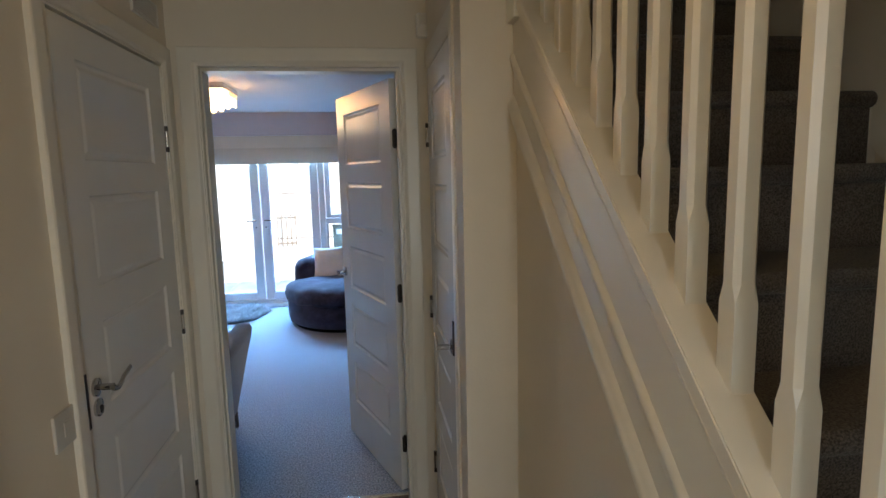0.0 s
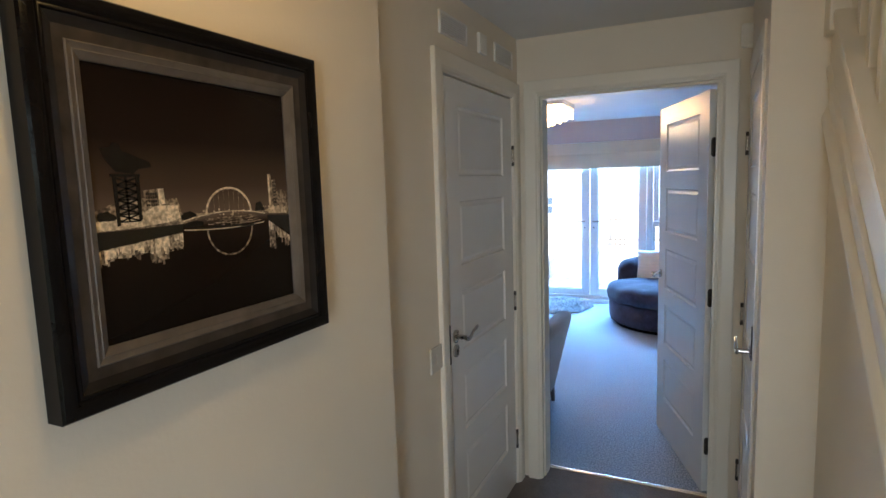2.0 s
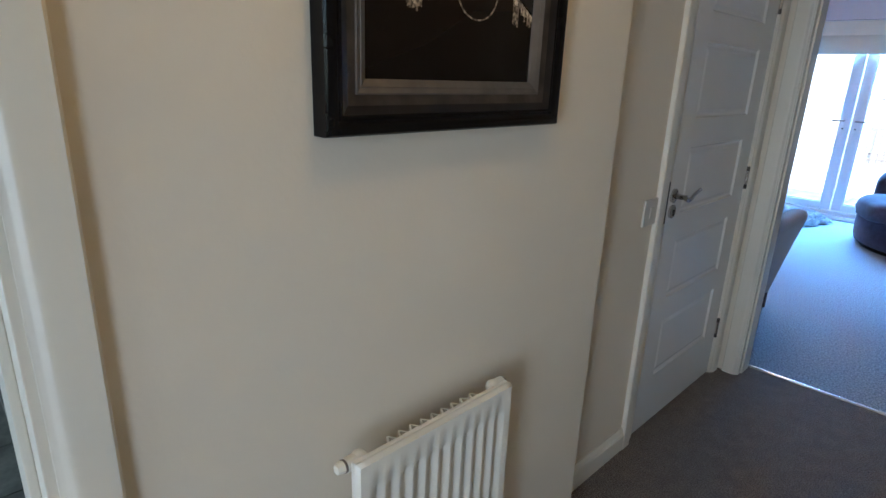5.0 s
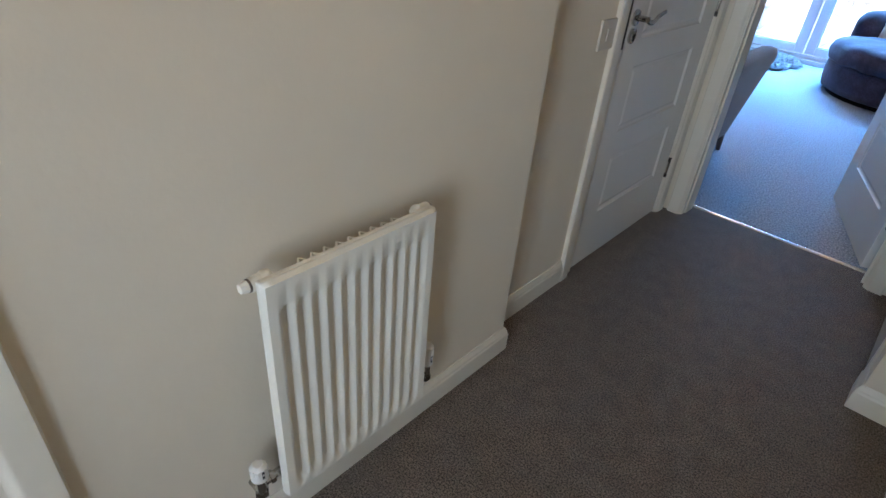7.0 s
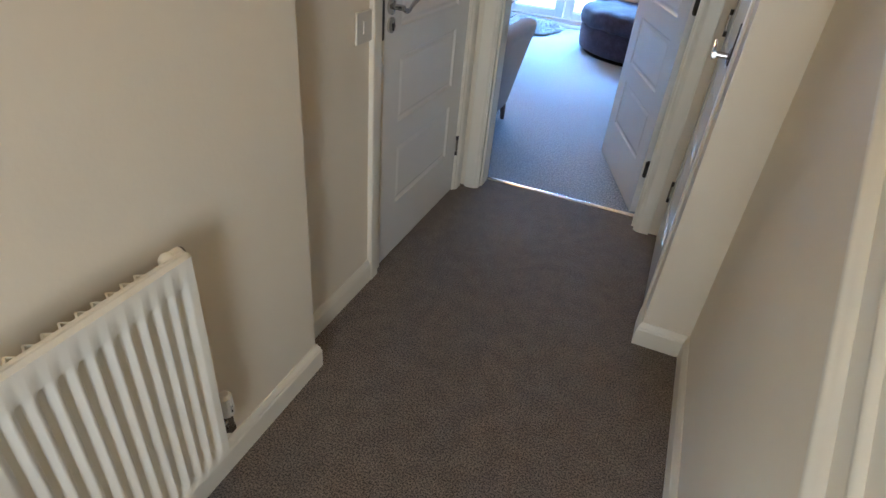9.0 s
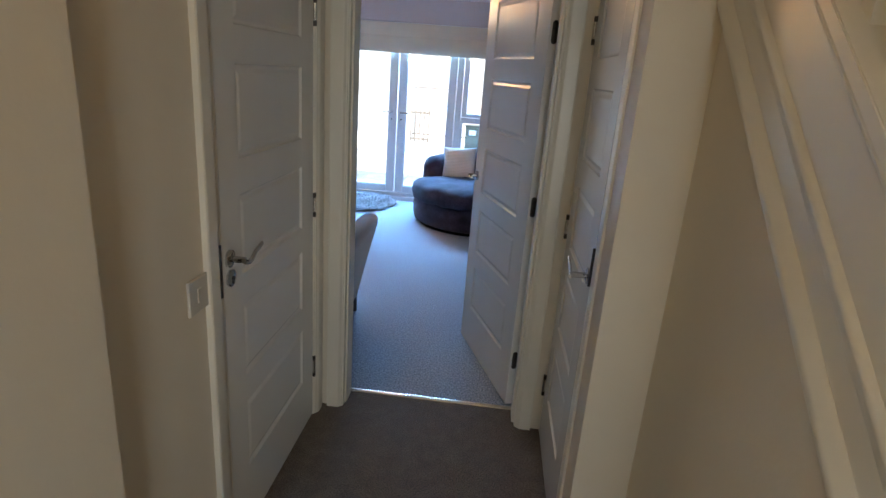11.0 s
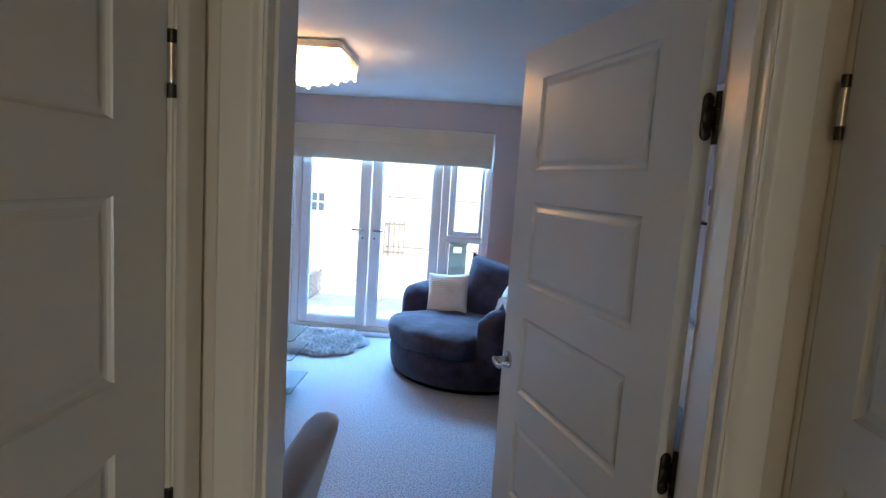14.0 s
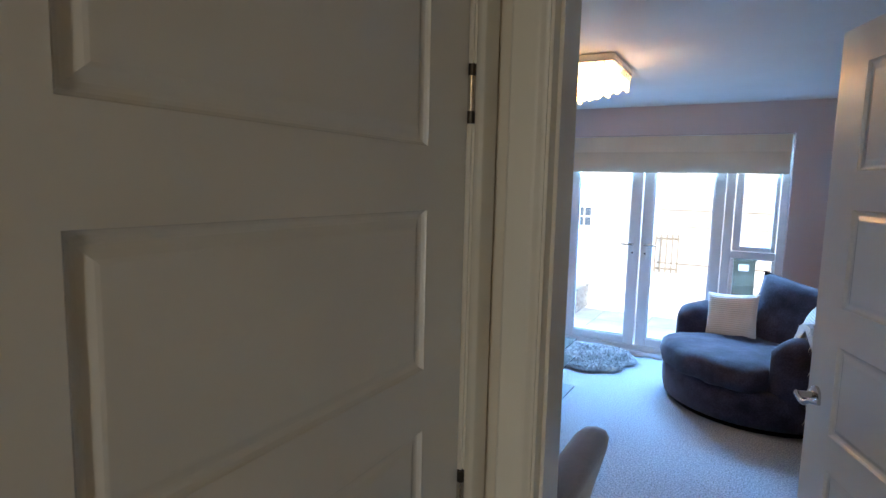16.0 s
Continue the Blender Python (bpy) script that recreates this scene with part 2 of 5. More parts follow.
# wall to the living room
DX0, DX1 = 0.112, 0.918
thing("wall_end", boxes((LIV_X0 - 0.2, DX0 - 0.03, END_Y, LIV_Y - 0.004, 0, CEIL_Z), (DX1 + 0.03, LIV_X1 + 0.2, END_Y, LIV_Y - 0.004, 0, CEIL_Z), (DX0 - 0.03, DX1 + 0.03, END_Y, LIV_Y - 0.004, DOOR_Z + 0.035, CEIL_Z)), WALL, "cream painted wall round the living room doorway", "wall", kind="structure")
thing("wall_living_south", boxes((LIV_X0, DX0 - 0.03, LIV_Y - 0.004, LIV_Y, 0, CEIL_Z), (DX1 + 0.03, LIV_X1, LIV_Y - 0.004, LIV_Y, 0, CEIL_Z), (DX0 - 0.03, DX1 + 0.03, LIV_Y - 0.004, LIV_Y, DOOR_Z + 0.035, CEIL_Z)), LIVING_WALL, "mauve-grey painted living room wall", "wall", kind="structure")
# cupboard wall and stairs side
CD0, CD1 = 2.602, 3.222
thing("wall_cupboard", boxes((CUP_X, CUP_X + 0.10, STAIR_Y, CD0 - 0.02, 0, CEIL_Z), (CUP_X, CUP_X + 0.10, CD1 + 0.015, END_Y, 0, CEIL_Z), (CUP_X, CUP_X + 0.10, CD0 - 0.02, CD1 + 0.015, DOOR_Z + 0.02, CEIL_Z),
      (CUP_X + 0.10, STR_X + 0.1, STAIR_Y, STAIR_Y + 0.1, 0, CEIL_Z)), WALL, "cream painted wall round the cupboard door", "wall", kind="structure")

SLOPE = 0.85


def cap_z(y):
    return 1.219 + SLOPE * (y - 1.385)


def slab_under(bm, x0, x1, y0, y1, top0, top1, bot0, bot1):
    """A sloping bar: its top and bottom run along the stairs."""
    vs = [bm.verts.new(c) for c in ((x0, y0, bot0), (x1, y0, bot0), (x1, y0, top0), (x0, y0, top0), (x0, y1, bot1), (x1, y1, bot1), (x1, y1, top1), (x0, y1, top1))]
    for f in ((0, 1, 2, 3), (7, 6, 5, 4), (0, 4, 5, 1), (1, 5, 6, 2), (2, 6, 7, 3), (3, 7, 4, 0)):
        bm.faces.new([vs[i] for i in f])
    return bm


SY0 = 0.22  # foot of the stairs
bm = bmesh.new()
slab_under(bm, STR_X, STR_X + 0.045, SY0, STAIR_Y, cap_z(SY0) - 0.06, cap_z(STAIR_Y) - 0.06, 0, 0)
thing("wall_under_stairs", bm, WALL, "cream painted wall under the stairs", "wall", kind="structure")
# far side of the stairs and the closed stairwell
thing("wall_stairs", boxes((2.14, 2.26, BACK_Y - 0.1, END_Y, 0, 4.9)), WALL, "cream painted wall along the stairs", "wall", kind="structure")
thing("wall_stairwell", boxes((STR_X + 0.001, STR_X + 0.10, BACK_Y, STAIR_Y, CEIL_Z + 0.2, 4.9), (STR_X + 0.1, 2.14, BACK_Y - 0.1, BACK_Y, 0, 4.9), (STR_X, 2.14, 4.4, 4.5, 2.5, 4.9), (1.09, 1.19, STAIR_Y, 4.4, CEIL_Z + 0.2, 4.9), (2.14, 2.26, END_Y, 4.4, 2.52, 4.9)), WALL, "plain stairwell wall", "wall", kind="structure")
thing("ceiling_stairwell", boxes((1.0, 2.3, BACK_Y - 0.1, 4.5, 4.9, 5.0)), CEIL, "plain stairwell ceiling", "ceiling", kind="structure")
thing("floor_foot_of_stairs", boxes((1.30, 2.14, BACK_Y - 0.1, 0.6, -0.12, 0.0)), CARPET, "taupe carpet at the foot of the stairs", "carpet", kind="structure")
# wall behind the walker with its glazed front door
FD0, FD1 = 0.22, 1.08
thing("wall_front", boxes((-0.2, FD0, BACK_Y - 0.12, BACK_Y, 0, CEIL_Z), (FD1, STR_X + 0.1, BACK_Y - 0.12, BACK_Y, 0, CEIL_Z), (FD0, FD1, BACK_Y - 0.12, BACK_Y, 2.05, CEIL_Z), (FD0, FD1, BACK_Y - 0.12, BACK_Y, 0, 0.06)), WALL, "cream painted front wall", "wall", kind="structure")
fd = holder("door_front", pose(FD0, BACK_Y - 0.11, 0), "white front door with a tall glazed panel", "door", kind="structure")
part("leaf", boxes((0, 0.14, 0, 0.05, 0.06, 2.05), (FD1 - FD0 - 0.14, FD1 - FD0, 0, 0.05, 0.06, 2.05), (0.14, FD1 - FD0 - 0.14, 0, 0.05, 0.06, 0.42), (0.14, FD1 - FD0 - 0.14, 0, 0.05, 1.92, 2.05), bevel=0.002), TRIM, fd)
part("pane", boxes((0.135, FD1 - FD0 - 0.135, 0.022, 0.028, 0.415, 1.925)), GLASS, fd).visible_shadow = False

# living room outer walls
thing("wall_west", boxes((LIV_X0 - 0.2, LIV_X0, LIV_Y, FAR_Y + 0.3, 0, CEIL_Z)), LIVING_WALL, "mauve-grey painted living room wall", "wall", kind="structure")
thing("wall_east", boxes((LIV_X1, LIV_X1 + 0.2, LIV_Y, FAR_Y + 0.3, 0, CEIL_Z)), LIVING_WALL, "mauve-grey painted living room wall", "wall", kind="structure")
WX0, WX1, WZ = -1.622, 0.672, 2.03
thing("wall_garden", boxes((LIV_X0, WX0, FAR_Y, FAR_Y + 0.3, 0, CEIL_Z), (WX1, LIV_X1, FAR_Y, FAR_Y + 0.3, 0, CEIL_Z), (WX0, WX1, FAR_Y, FAR_Y + 0.3, WZ, CEIL_Z)), LIVING_WALL, "mauve-grey painted wall round the garden doors", "wall", kind="structure")
# kitchen beyond the side doorway
thing("wall_kitchen", boxes((-2.6, -2.5, -1.6, 2.2, 0, CEIL_Z), (-2.5, -0.10, 2.1, 2.2, 0, CEIL_Z), (-2.5, -0.10, -1.7, -1.6, 0, CEIL_Z)), CEIL, "pale painted kitchen wall", "wall", kind="structure")
thing("ceiling_kitchen", boxes((-2.6, -0.10, -1.7, 2.2, CEIL_Z, CEIL_Z + 0.1)), CEIL, "plain kitchen ceiling", "ceiling", kind="structure")


# ---- trims ----
ARCH = [(0, 0), (0, 0.006), (0.004, 0.0072), (0.009, 0.0115), (0.013, 0.0142), (0.0165, 0.0165), (0.022, 0.0174), (0.064, 0.018), (0.068, 0.015), (0.068, 0)]
BASE = [(0, 0), (0.015, 0), (0.015, 0.066), (0.012, 0.072), (0.012, 0.078), (0.007, 0.088), (0.004, 0.095), (0, 0.095)]


def architrave(name, place, a0, a1, top, label, full=True, reveal=0.006):
    a0, a1, top = a0 - reveal, a1 + reveal, top + reveal
    path = [lambda u, v: place(a0 - u, 0, v), lambda u, v: place(a0 - u, top + u, v), lambda u, v: place(a1 + (u if full else 0), top + u, v)]
    if full:
        path.append(lambda u, v: place(a1 + u, 0, v))
    bm = bmesh.new()
    sweep(bm, ARCH, path)
    return smooth_by_angle(thing(name, bm, TRIM, label, "door trim", kind="structure"), 25)


def skirting(name, pts, side, label, mat=TRIM):
    """Along a line of points; side +1: it stands out to the left of the way."""
    pts = [Vector((x, y)) for x, y in pts]
    path = []
    for i, p in enumerate(pts):
        ns = []
        if i > 0:
            d = (p - pts[i - 1]).normalized()
            ns.append(Vector((-d.y, d.x)) * side)
        if i < len(pts) - 1:
            d = (pts[i + 1] - p).normalized()
            ns.append(Vector((-d.y, d.x)) * side)
        m = ns[0] if len(ns) == 1 else (ns[0] + ns[1]) / (1 + ns[0].dot(ns[1]))
        path.append(lambda u, v, p=p, m=m: (p.x + m.x * u, p.y + m.y * u, v))
    bm = bmesh.new()
    sweep(bm, BASE, path)
    return thing(name, bm, mat, label, "skirting", kind="structure")


architrave("trim_closed_door", lambda a, z, v: (v, a, z), LD0 - 0.022, LD1, DOOR_Z, "white gloss moulded architrave round the closed door")
architrave("trim_living_door_hall", lambda a, z, v: (a, END_Y - v, z), DX0, DX1, DOOR_Z + 0.012, "white gloss moulded architrave in the hall")
architrave("trim_living_door_room", lambda a, z, v: (a, LIV_Y + v, z), DX0, DX1, DOOR_Z + 0.012, "white gloss moulded architrave in the living room")
architrave("trim_cupboard", lambda a, z, v: (CUP_X - 0.45 * v, a, z), CD0, CD1 + 0.012, DOOR_Z, "white gloss moulded architrave round the cupboard door", full=False)
architrave("trim_kitchen", lambda a, z, v: (PIC_X + v, a, z), KIT0, KIT1, DOOR_Z + 0.012, "white gloss moulded architrave of the kitchen doorway")

# linings with their stops
thing("lining_living_door", boxes((DX0 - 0.03, DX0, END_Y - 0.002, LIV_Y + 0.002, 0, DOOR_Z + 0.012), (DX1, DX1 + 0.03, END_Y - 0.002, LIV_Y + 0.002, 0, DOOR_Z + 0.012),
      (DX0 - 0.03, DX1 + 0.03, END_Y - 0.002, LIV_Y + 0.002, DOOR_Z + 0.012, DOOR_Z + 0.035),
      (DX0, DX0 + 0.008, END_Y + 0.03, LIV_Y - 0.04, 0, DOOR_Z), (DX1 - 0.012, DX1, END_Y + 0.03, LIV_Y - 0.04, 0, DOOR_Z), (DX0, DX1, END_Y + 0.03, LIV_Y - 0.04, DOOR_Z, DOOR_Z + 0.012), bevel=0.0015),
      TRIM, "white gloss door lining with stop", "door trim", kind="structure")
thing("lining_closed_door", boxes((-0.12, 0.002, LD0 - 0.03, LD0, 0, DOOR_Z), (-0.12, 0.002, LD1, LD1 + 0.03, 0, DOOR_Z), (-0.12, 0.002, LD0 - 0.03, LD1 + 0.03, DOOR_Z, DOOR_Z + 0.03), (-0.12, -0.055, LD0, LD1, 0, DOOR_Z), bevel=0.001),
      TRIM, "white gloss door lining", "door trim", kind="structure")
thing("lining_cupboard", boxes((CUP_X - 0.002, CUP_X + 0.1, CD0 - 0.02, CD0, 0, DOOR_Z), (CUP_X - 0.002, CUP_X + 0.1, CD1, CD1 + 0.015, 0, DOOR_Z), (CUP_X - 0.002, CUP_X + 0.1, CD0 - 0.02, CD1 + 0.015, DOOR_Z, DOOR_Z + 0.02), (CUP_X + 0.055, CUP_X + 0.1, CD0, CD1, 0, DOOR_Z), bevel=0.001),
      TRIM, "white gloss cupboard lining", "door trim", kind="structure")
thing("lining_kitchen", boxes((-0.102, PIC_X + 0.002, KIT1 - 0.006, KIT1 + 0.024, 0, DOOR_Z + 0.012), (-0.102, PIC_X + 0.002, KIT0 - 0.03, KIT0, 0, DOOR_Z + 0.012), (-0.102, PIC_X + 0.002, KIT0, KIT1, DOOR_Z + 0.002, DOOR_Z + 0.025), (-0.06, 0.03, KIT1 - 0.018, KIT1 - 0.006, 0, DOOR_Z), bevel=0.0015),
      TRIM, "white gloss kitchen door lining", "door trim", kind="structure")

skirting("baseboard_picture", [(0, LD0 - 0.074), (0, REC_Y), (PIC_X, REC_Y), (PIC_X, KIT1 + 0.074)], 1, "white gloss skirting board")
skirting("baseboard_stairs", [(STR_X, SY0 + 0.05), (STR_X, STAIR_Y), (CUP_X, STAIR_Y), (CUP_X, CD0 - 0.075)], 1, "white gloss skirting board under the stairs")
skirting("baseboard_garden", [(LIV_X1, FAR_Y), (WX1, FAR_Y)], 1, "white skirting board of the living room")
skirting("baseboard_garden_west", [(WX0, FAR_Y), (LIV_X0, FAR_Y)], 1, "white skirting board of the living room")
skirting("baseboard_east", [(LIV_X1, LIV_Y), (LIV_X1, FAR_Y)], 1, "white skirting board of the living room")

bm = bmesh.new()
sweep(bm, [(-0.014, 0.0), (-0.010, 0.0045), (0, 0.006), (0.010, 0.0045), (0.014, 0.0)], [lambda u, v: (DX0 + 0.001, 3.388 + u, v + 0.0005), lambda u, v: (DX1 - 0.001, 3.388 + u, v + 0.0005)])
thing("threshold_strip", bm, BRIGHT_STEEL, "polished metal carpet strip in the doorway", "threshold strip", kind="structure")


# ---- doors ----
PANELS = [(0.236, 0.482), (0.578, 0.822), (0.918, 1.160), (1.262, 1.517), (1.615, 1.885)]


def panel_mesh(x0, x1, z0, z1, th):
    """A moulded door panel: an ogee frame that sinks and rises again, on both faces."""
    bm = bmesh.new()
    steps = [(0, 0.0), (0.0015, 0.0030), (0.005, 0.0070), (0.009, 0.0085), (0.013, 0.0088), (0.018, 0.0070), (0.025, 0.0040), (0.029, 0.0032)]
    for face in (0, 1):
        rings = []
        for d, depth in steps:
            y = depth if face == 0 else th - depth
            rings.append([bm.verts.new(c) for c in ((x0 + d, y, z0 + d), (x1 - d, y, z0 + d), (x1 - d, y, z1 - d), (x0 + d, y, z1 - d))])
        for a, b in zip(rings, rings[1:]):
            for j in range(4):
                bm.faces.new((a[j], a[(j + 1) % 4], b[(j + 1) % 4], b[j]))
        bm.faces.new(rings[-1])
    return bm


def lever_handle(parent, x, z, side, towards, th, key=True):
    """A chrome lever on a round rose; side -1: on the near face, +1: on the far one; towards: the way it points along x."""
    y0 = 0 if side < 0 else th
    h = holder("door_handle", Matrix.Identity(4))
    h.parent = parent
    bm = bmesh.new()
    cyl(bm, (x, y0, z), (x, y0 + side * 0.007, z), 0.026, n=28)
    cyl(bm, (x, y0 + side * 0.007, z), (x, y0 + side * 0.010, z), 0.026, 0.020, n=28)
    smooth_by_angle(part("rose", bm, CHROME, h))
    bm = bmesh.new()
    cyl(bm, (x, y0 + side * 0.009, z), (x, y0 + side * 0.048, z), 0.0095, n=20)
    prof = [(0.0092 * math.cos(a * math.pi / 6), 0.0085 * math.sin(a * math.pi / 6)) for a in range(12)]
    path = []
    for i in range(11):
        s = i / 10
        px = x + towards * (0.125 * s - 0.010)
        pz = z - 0.012 * math.sin(min(1, s * 1.7) * math.pi) * (1 if s < 0.6 else 0) + 0.017 * max(0, (s - 0.35) / 0.65) ** 1.3
        w = 1.0 - 0.25 * s
        path.append(lambda u, v, px=px, pz=pz, w=w: (px, y0 + side * (0.048 + v * w * 0.8), pz + u * w))
    sweep(bm, prof, path)
    smooth_by_angle(part("lever", bm, CHROME, h, "curved chrome lever"), 50)
    if key:
        bm = bmesh.new()
        cyl(bm, (x, y0, z - 0.058), (x, y0 + side * 0.007, z - 0.058), 0.025, n=28)
        cyl(bm, (x, y0 + side * 0.007, z - 0.058), (x, y0 + side * 0.010, z - 0.058), 0.025, 0.019, n=28)
        e = smooth_by_angle(part("escutcheon", bm, CHROME, parent, "round chrome lock plate"))
        bm = bmesh.new()
        cyl(bm, (x, y0 + side * 0.010, z - 0.058), (x, y0 + side * 0.013, z - 0.058), 0.007, n=12)
        box(bm, x - 0.002, x + 0.002, min(y0, y0 + side * 0.0135), max(y0, y0 + side * 0.0135), z - 0.074, z - 0.058)
        part("keyhole", bm, GAP_SHADE_AND_MARKS, e)
    return h


def hinge(parent, x, z, y):
    """A butt hinge on a closed door: its knuckle of five with a bright barrel."""
    bm = bmesh.new()
    for i in range(5):
        z0 = z - 0.050 + i * 0.020
        cyl(bm, (x, y, z0), (x, y, z0 + 0.0192), 0.0068, n=14)
    h = smooth_by_angle(part("hinge", bm, DARK_STEEL, parent, "steel butt hinge"))
    bm = bmesh.new()
    cyl(bm, (x, y, z - 0.029), (x, y, z + 0.029), 0.0071, n=14)
    smooth_by_angle(part("barrel", bm, BRIGHT_STEEL, h))
    return h


def panel_door(name, at, w, label, stile=0.128, th=0.040, sides=(-1,), key=True, hand=0.993):
    """A five-panel moulded door. Local x from the hinge to the lock, y from the near face into the door, z up."""
    d = holder(name, at, label, "door", kind="structure")
    z1, z0 = 1.983, 0.008
    bm = bmesh.new()
    cols = [0, stile, w - stile, w]
    rows = [z0] + [v for p in PANELS for v in p] + [z1]
    for face in (0, th):
        g = [[bm.verts.new((x, face, z)) for x in cols] for z in rows]
        for i in range(len(rows) - 1):
            for j in range(3):
                if j == 1 and i % 2 == 1:
                    continue
                bm.faces.new((g[i][j], g[i][j + 1], g[i + 1][j + 1], g[i + 1][j]))
    bm.verts.ensure_lookup_table()
    bmesh.ops.remove_doubles(bm, verts=bm.verts, dist=1e-6)
    for x in (0, w):
        vs = [bm.verts.new((x, y, z)) for y, z in ((0, z0), (th, z0), (th, z1), (0, z1))]
        bm.faces.new(vs)
    for z in (z0, z1):
        vs = [bm.verts.new((x, y, z)) for x, y in ((0, 0), (w, 0), (w, th), (0, th))]
        bm.faces.new(vs)
    part("leaf", bm, DOOR, d)
    for a, b in PANELS:
        part("panel", panel_mesh(stile, w - stile, a, b, th), DOOR, d)
    for s in sides:
        lever_handle(d, w - 0.048, hand, s, -1, th, key)
    return d


# closed door in the recess: hinge at the far end, near face towards the hall
m = Matrix(((0, -1, 0, -0.004), (-1, 0, 0, LD1 - 0.004), (0, 0, 1, 0), (0, 0, 0, 1)))
d = panel_door("door_1", m, LD1 - LD0 - 0.008, "closed white five-panel door with chrome lever and lock")
for z in (0.248, 0.985, 1.712):
    hinge(d, -0.003, z, -0.006)
part("keep", boxes((LD1 - LD0 + 0.0005, LD1 - LD0 + 0.024, -0.0085, 0.01, 0.898, 1.052), bevel=0.002), DARK_STEEL, d, "dark metal lock strip in the door gap")
# near-black strip fills the slit at the lock edge, its shade put into the colour
part("gap", boxes((LD1 - LD0 - 0.0078, LD1 - LD0 - 0.0045, 0.004, 0.02, 0.01, 1.98)), GAP_SHADE_AND_MARKS, d)

# cupboard door: hinge at the far end
m = Matrix(((0, 1, 0, CUP_X - 0.003), (-1, 0, 0, CD1 - 0.004), (0, 0, 1, 0), (0, 0, 0, 1)))
d = panel_door("door_2", m, CD1 - CD0 - 0.008, "closed white five-panel cupboard door with chrome lever", key=False, stile=0.112, hand=0.967)
for z in (0.245, 0.975, 1.718):
    hinge(d, -0.003, z, -0.006)
part("keep", boxes((CD1 - CD0 - 0.0105, CD1 - CD0 - 0.0055, -0.0075, 0.02, 0.95, 1.07)), DARK_STEEL, d, "dark metal lock strip in the door gap")

# open living room door: hinged on the room side of the far jamb
OPEN = 70.0
ow = 0.782
hx, hy = DX1 + 0.003, LIV_Y + 0.026
a = radians(180 - OPEN)
ux, uy = math.cos(a), math.sin(a)      # along the leaf
nx, ny = uy, -ux                       # from the hall face to the room face
m = Matrix(((ux, nx, 0, hx - nx * 0.046), (uy, ny, 0, hy - ny * 0.046), (0, 0, 1, 0), (0, 0, 0, 1)))
d = panel_door("door_3", m, ow, "white five-panel door standing open into the living room", sides=(-1, 1), key=False, hand=1.0)
for z in (0.246, 0.998, 1.718):
    bm = bmesh.new()
    for i in range(3):
        cyl(bm, (-0.004, 0.047, z - 0.050 + i * 0.0335), (-0.004, 0.047, z - 0.0172 + i * 0.0335), 0.0082, n=16)
    h = smooth_by_angle(part("hinge", bm, DARK_STEEL, d, "dark steel hinge with rounded leaves"))
    # leaf let into the edge of the door: waisted towards the knuckle, with three lobes
    bm = boxes((-0.0045, 0.0005, 0.010, 0.034, z - 0.036, z + 0.036), (-0.004, 0.0005, 0.034, 0.046, z - 0.022, z + 0.022), bevel=0.0015)
    part("leaf_plate", bm, DARK_STEEL, h, "dark steel hinge leaf on the door edge")
    bm = bmesh.new()
    for dz in (-0.030, 0.0, 0.030):
        ball(bm, (-0.003, 0.022, z + dz), 0.0135, 14, 0.42, 1, 1.15)
    part("lobe", bm, DARK_STEEL, h, smooth=True)


# ---- stairs ----
stairs = holder("staircase", pose(STR_X, SY0, 0), "carpeted straight flight of stairs with painted strings", "stairs")
sx0, sx1 = STR_X + 0.046, 2.139
for k in range(-7, 6):
    ny_, nz_ = 1.94 + 0.225 * k, 1.559 + 0.192 * k
    bm = bmesh.new()
    box(bm, sx0 - STR_X, sx1 - STR_X, ny_ + 0.02 - SY0, ny_ + 0.25 - SY0, max(0.0, nz_ - 0.22), nz_ - 0.008)
    s = part("step", bm, TRIM, stairs)
    bm = bmesh.new()
    r = 0.022
    prof = [(ny_ + 0.016, nz_ - 0.197)]
    for i in range(9):
        ang = math.pi * (1.5 - i / 8)
        prof.append((ny_ + r + r * math.cos(ang) - 0.004, nz_ - r + r * math.sin(ang)))
    prof += [(ny_ + 0.245, nz_), (ny_ + 0.245, nz_ - 0.02), (ny_ + 0.045, nz_ - 0.04), (ny_ + 0.045, nz_ - 0.197)]
    sweep(bm, prof, [lambda u, v: (sx0 + 0.004 - STR_X, u - SY0, v), lambda u, v: (sx1 - 0.030 - STR_X, u - SY0, v)])
    smooth_by_angle(part("runner", bm, STAIR_CARPET, s, "dark taupe carpet"), 30)
bm = bmesh.new()
slab_under(bm, 2.115 - STR_X, 2.139 - STR_X, 0, 2.9, 0.215 + 0.21, 0.215 + 0.21 + 2.9 * 0.853, -0.0, 2.9 * 0.853 - 0.1)
part("wall_string", bm, TRIM, stairs)


def rel(o):
    return cap_z(SY0) + o, cap_z(STAIR_Y) + o


L = STAIR_Y - SY0 - 0.001


def sloped(name, x0, x1, o0, o1, label=""):
    t0, t1 = rel(o0)
    b0, b1 = rel(o1)
    bm = slab_under(bmesh.new(), x0 - STR_X, x1 - STR_X, 0, L, t0, t1, b0, b1)
    bmesh.ops.bevel(bm, geom=list(bm.edges), offset=0.0025, segments=2, affect="EDGES")
    return part(name, bm, TRIM, stairs, label)


sloped("string_cap", STR_X - 0.022, STR_X + 0.052, 0.0, -0.034, "white painted capping under the balusters")
sloped("string_board", STR_X - 0.010, STR_X + 0.02, -0.036, -0.392)


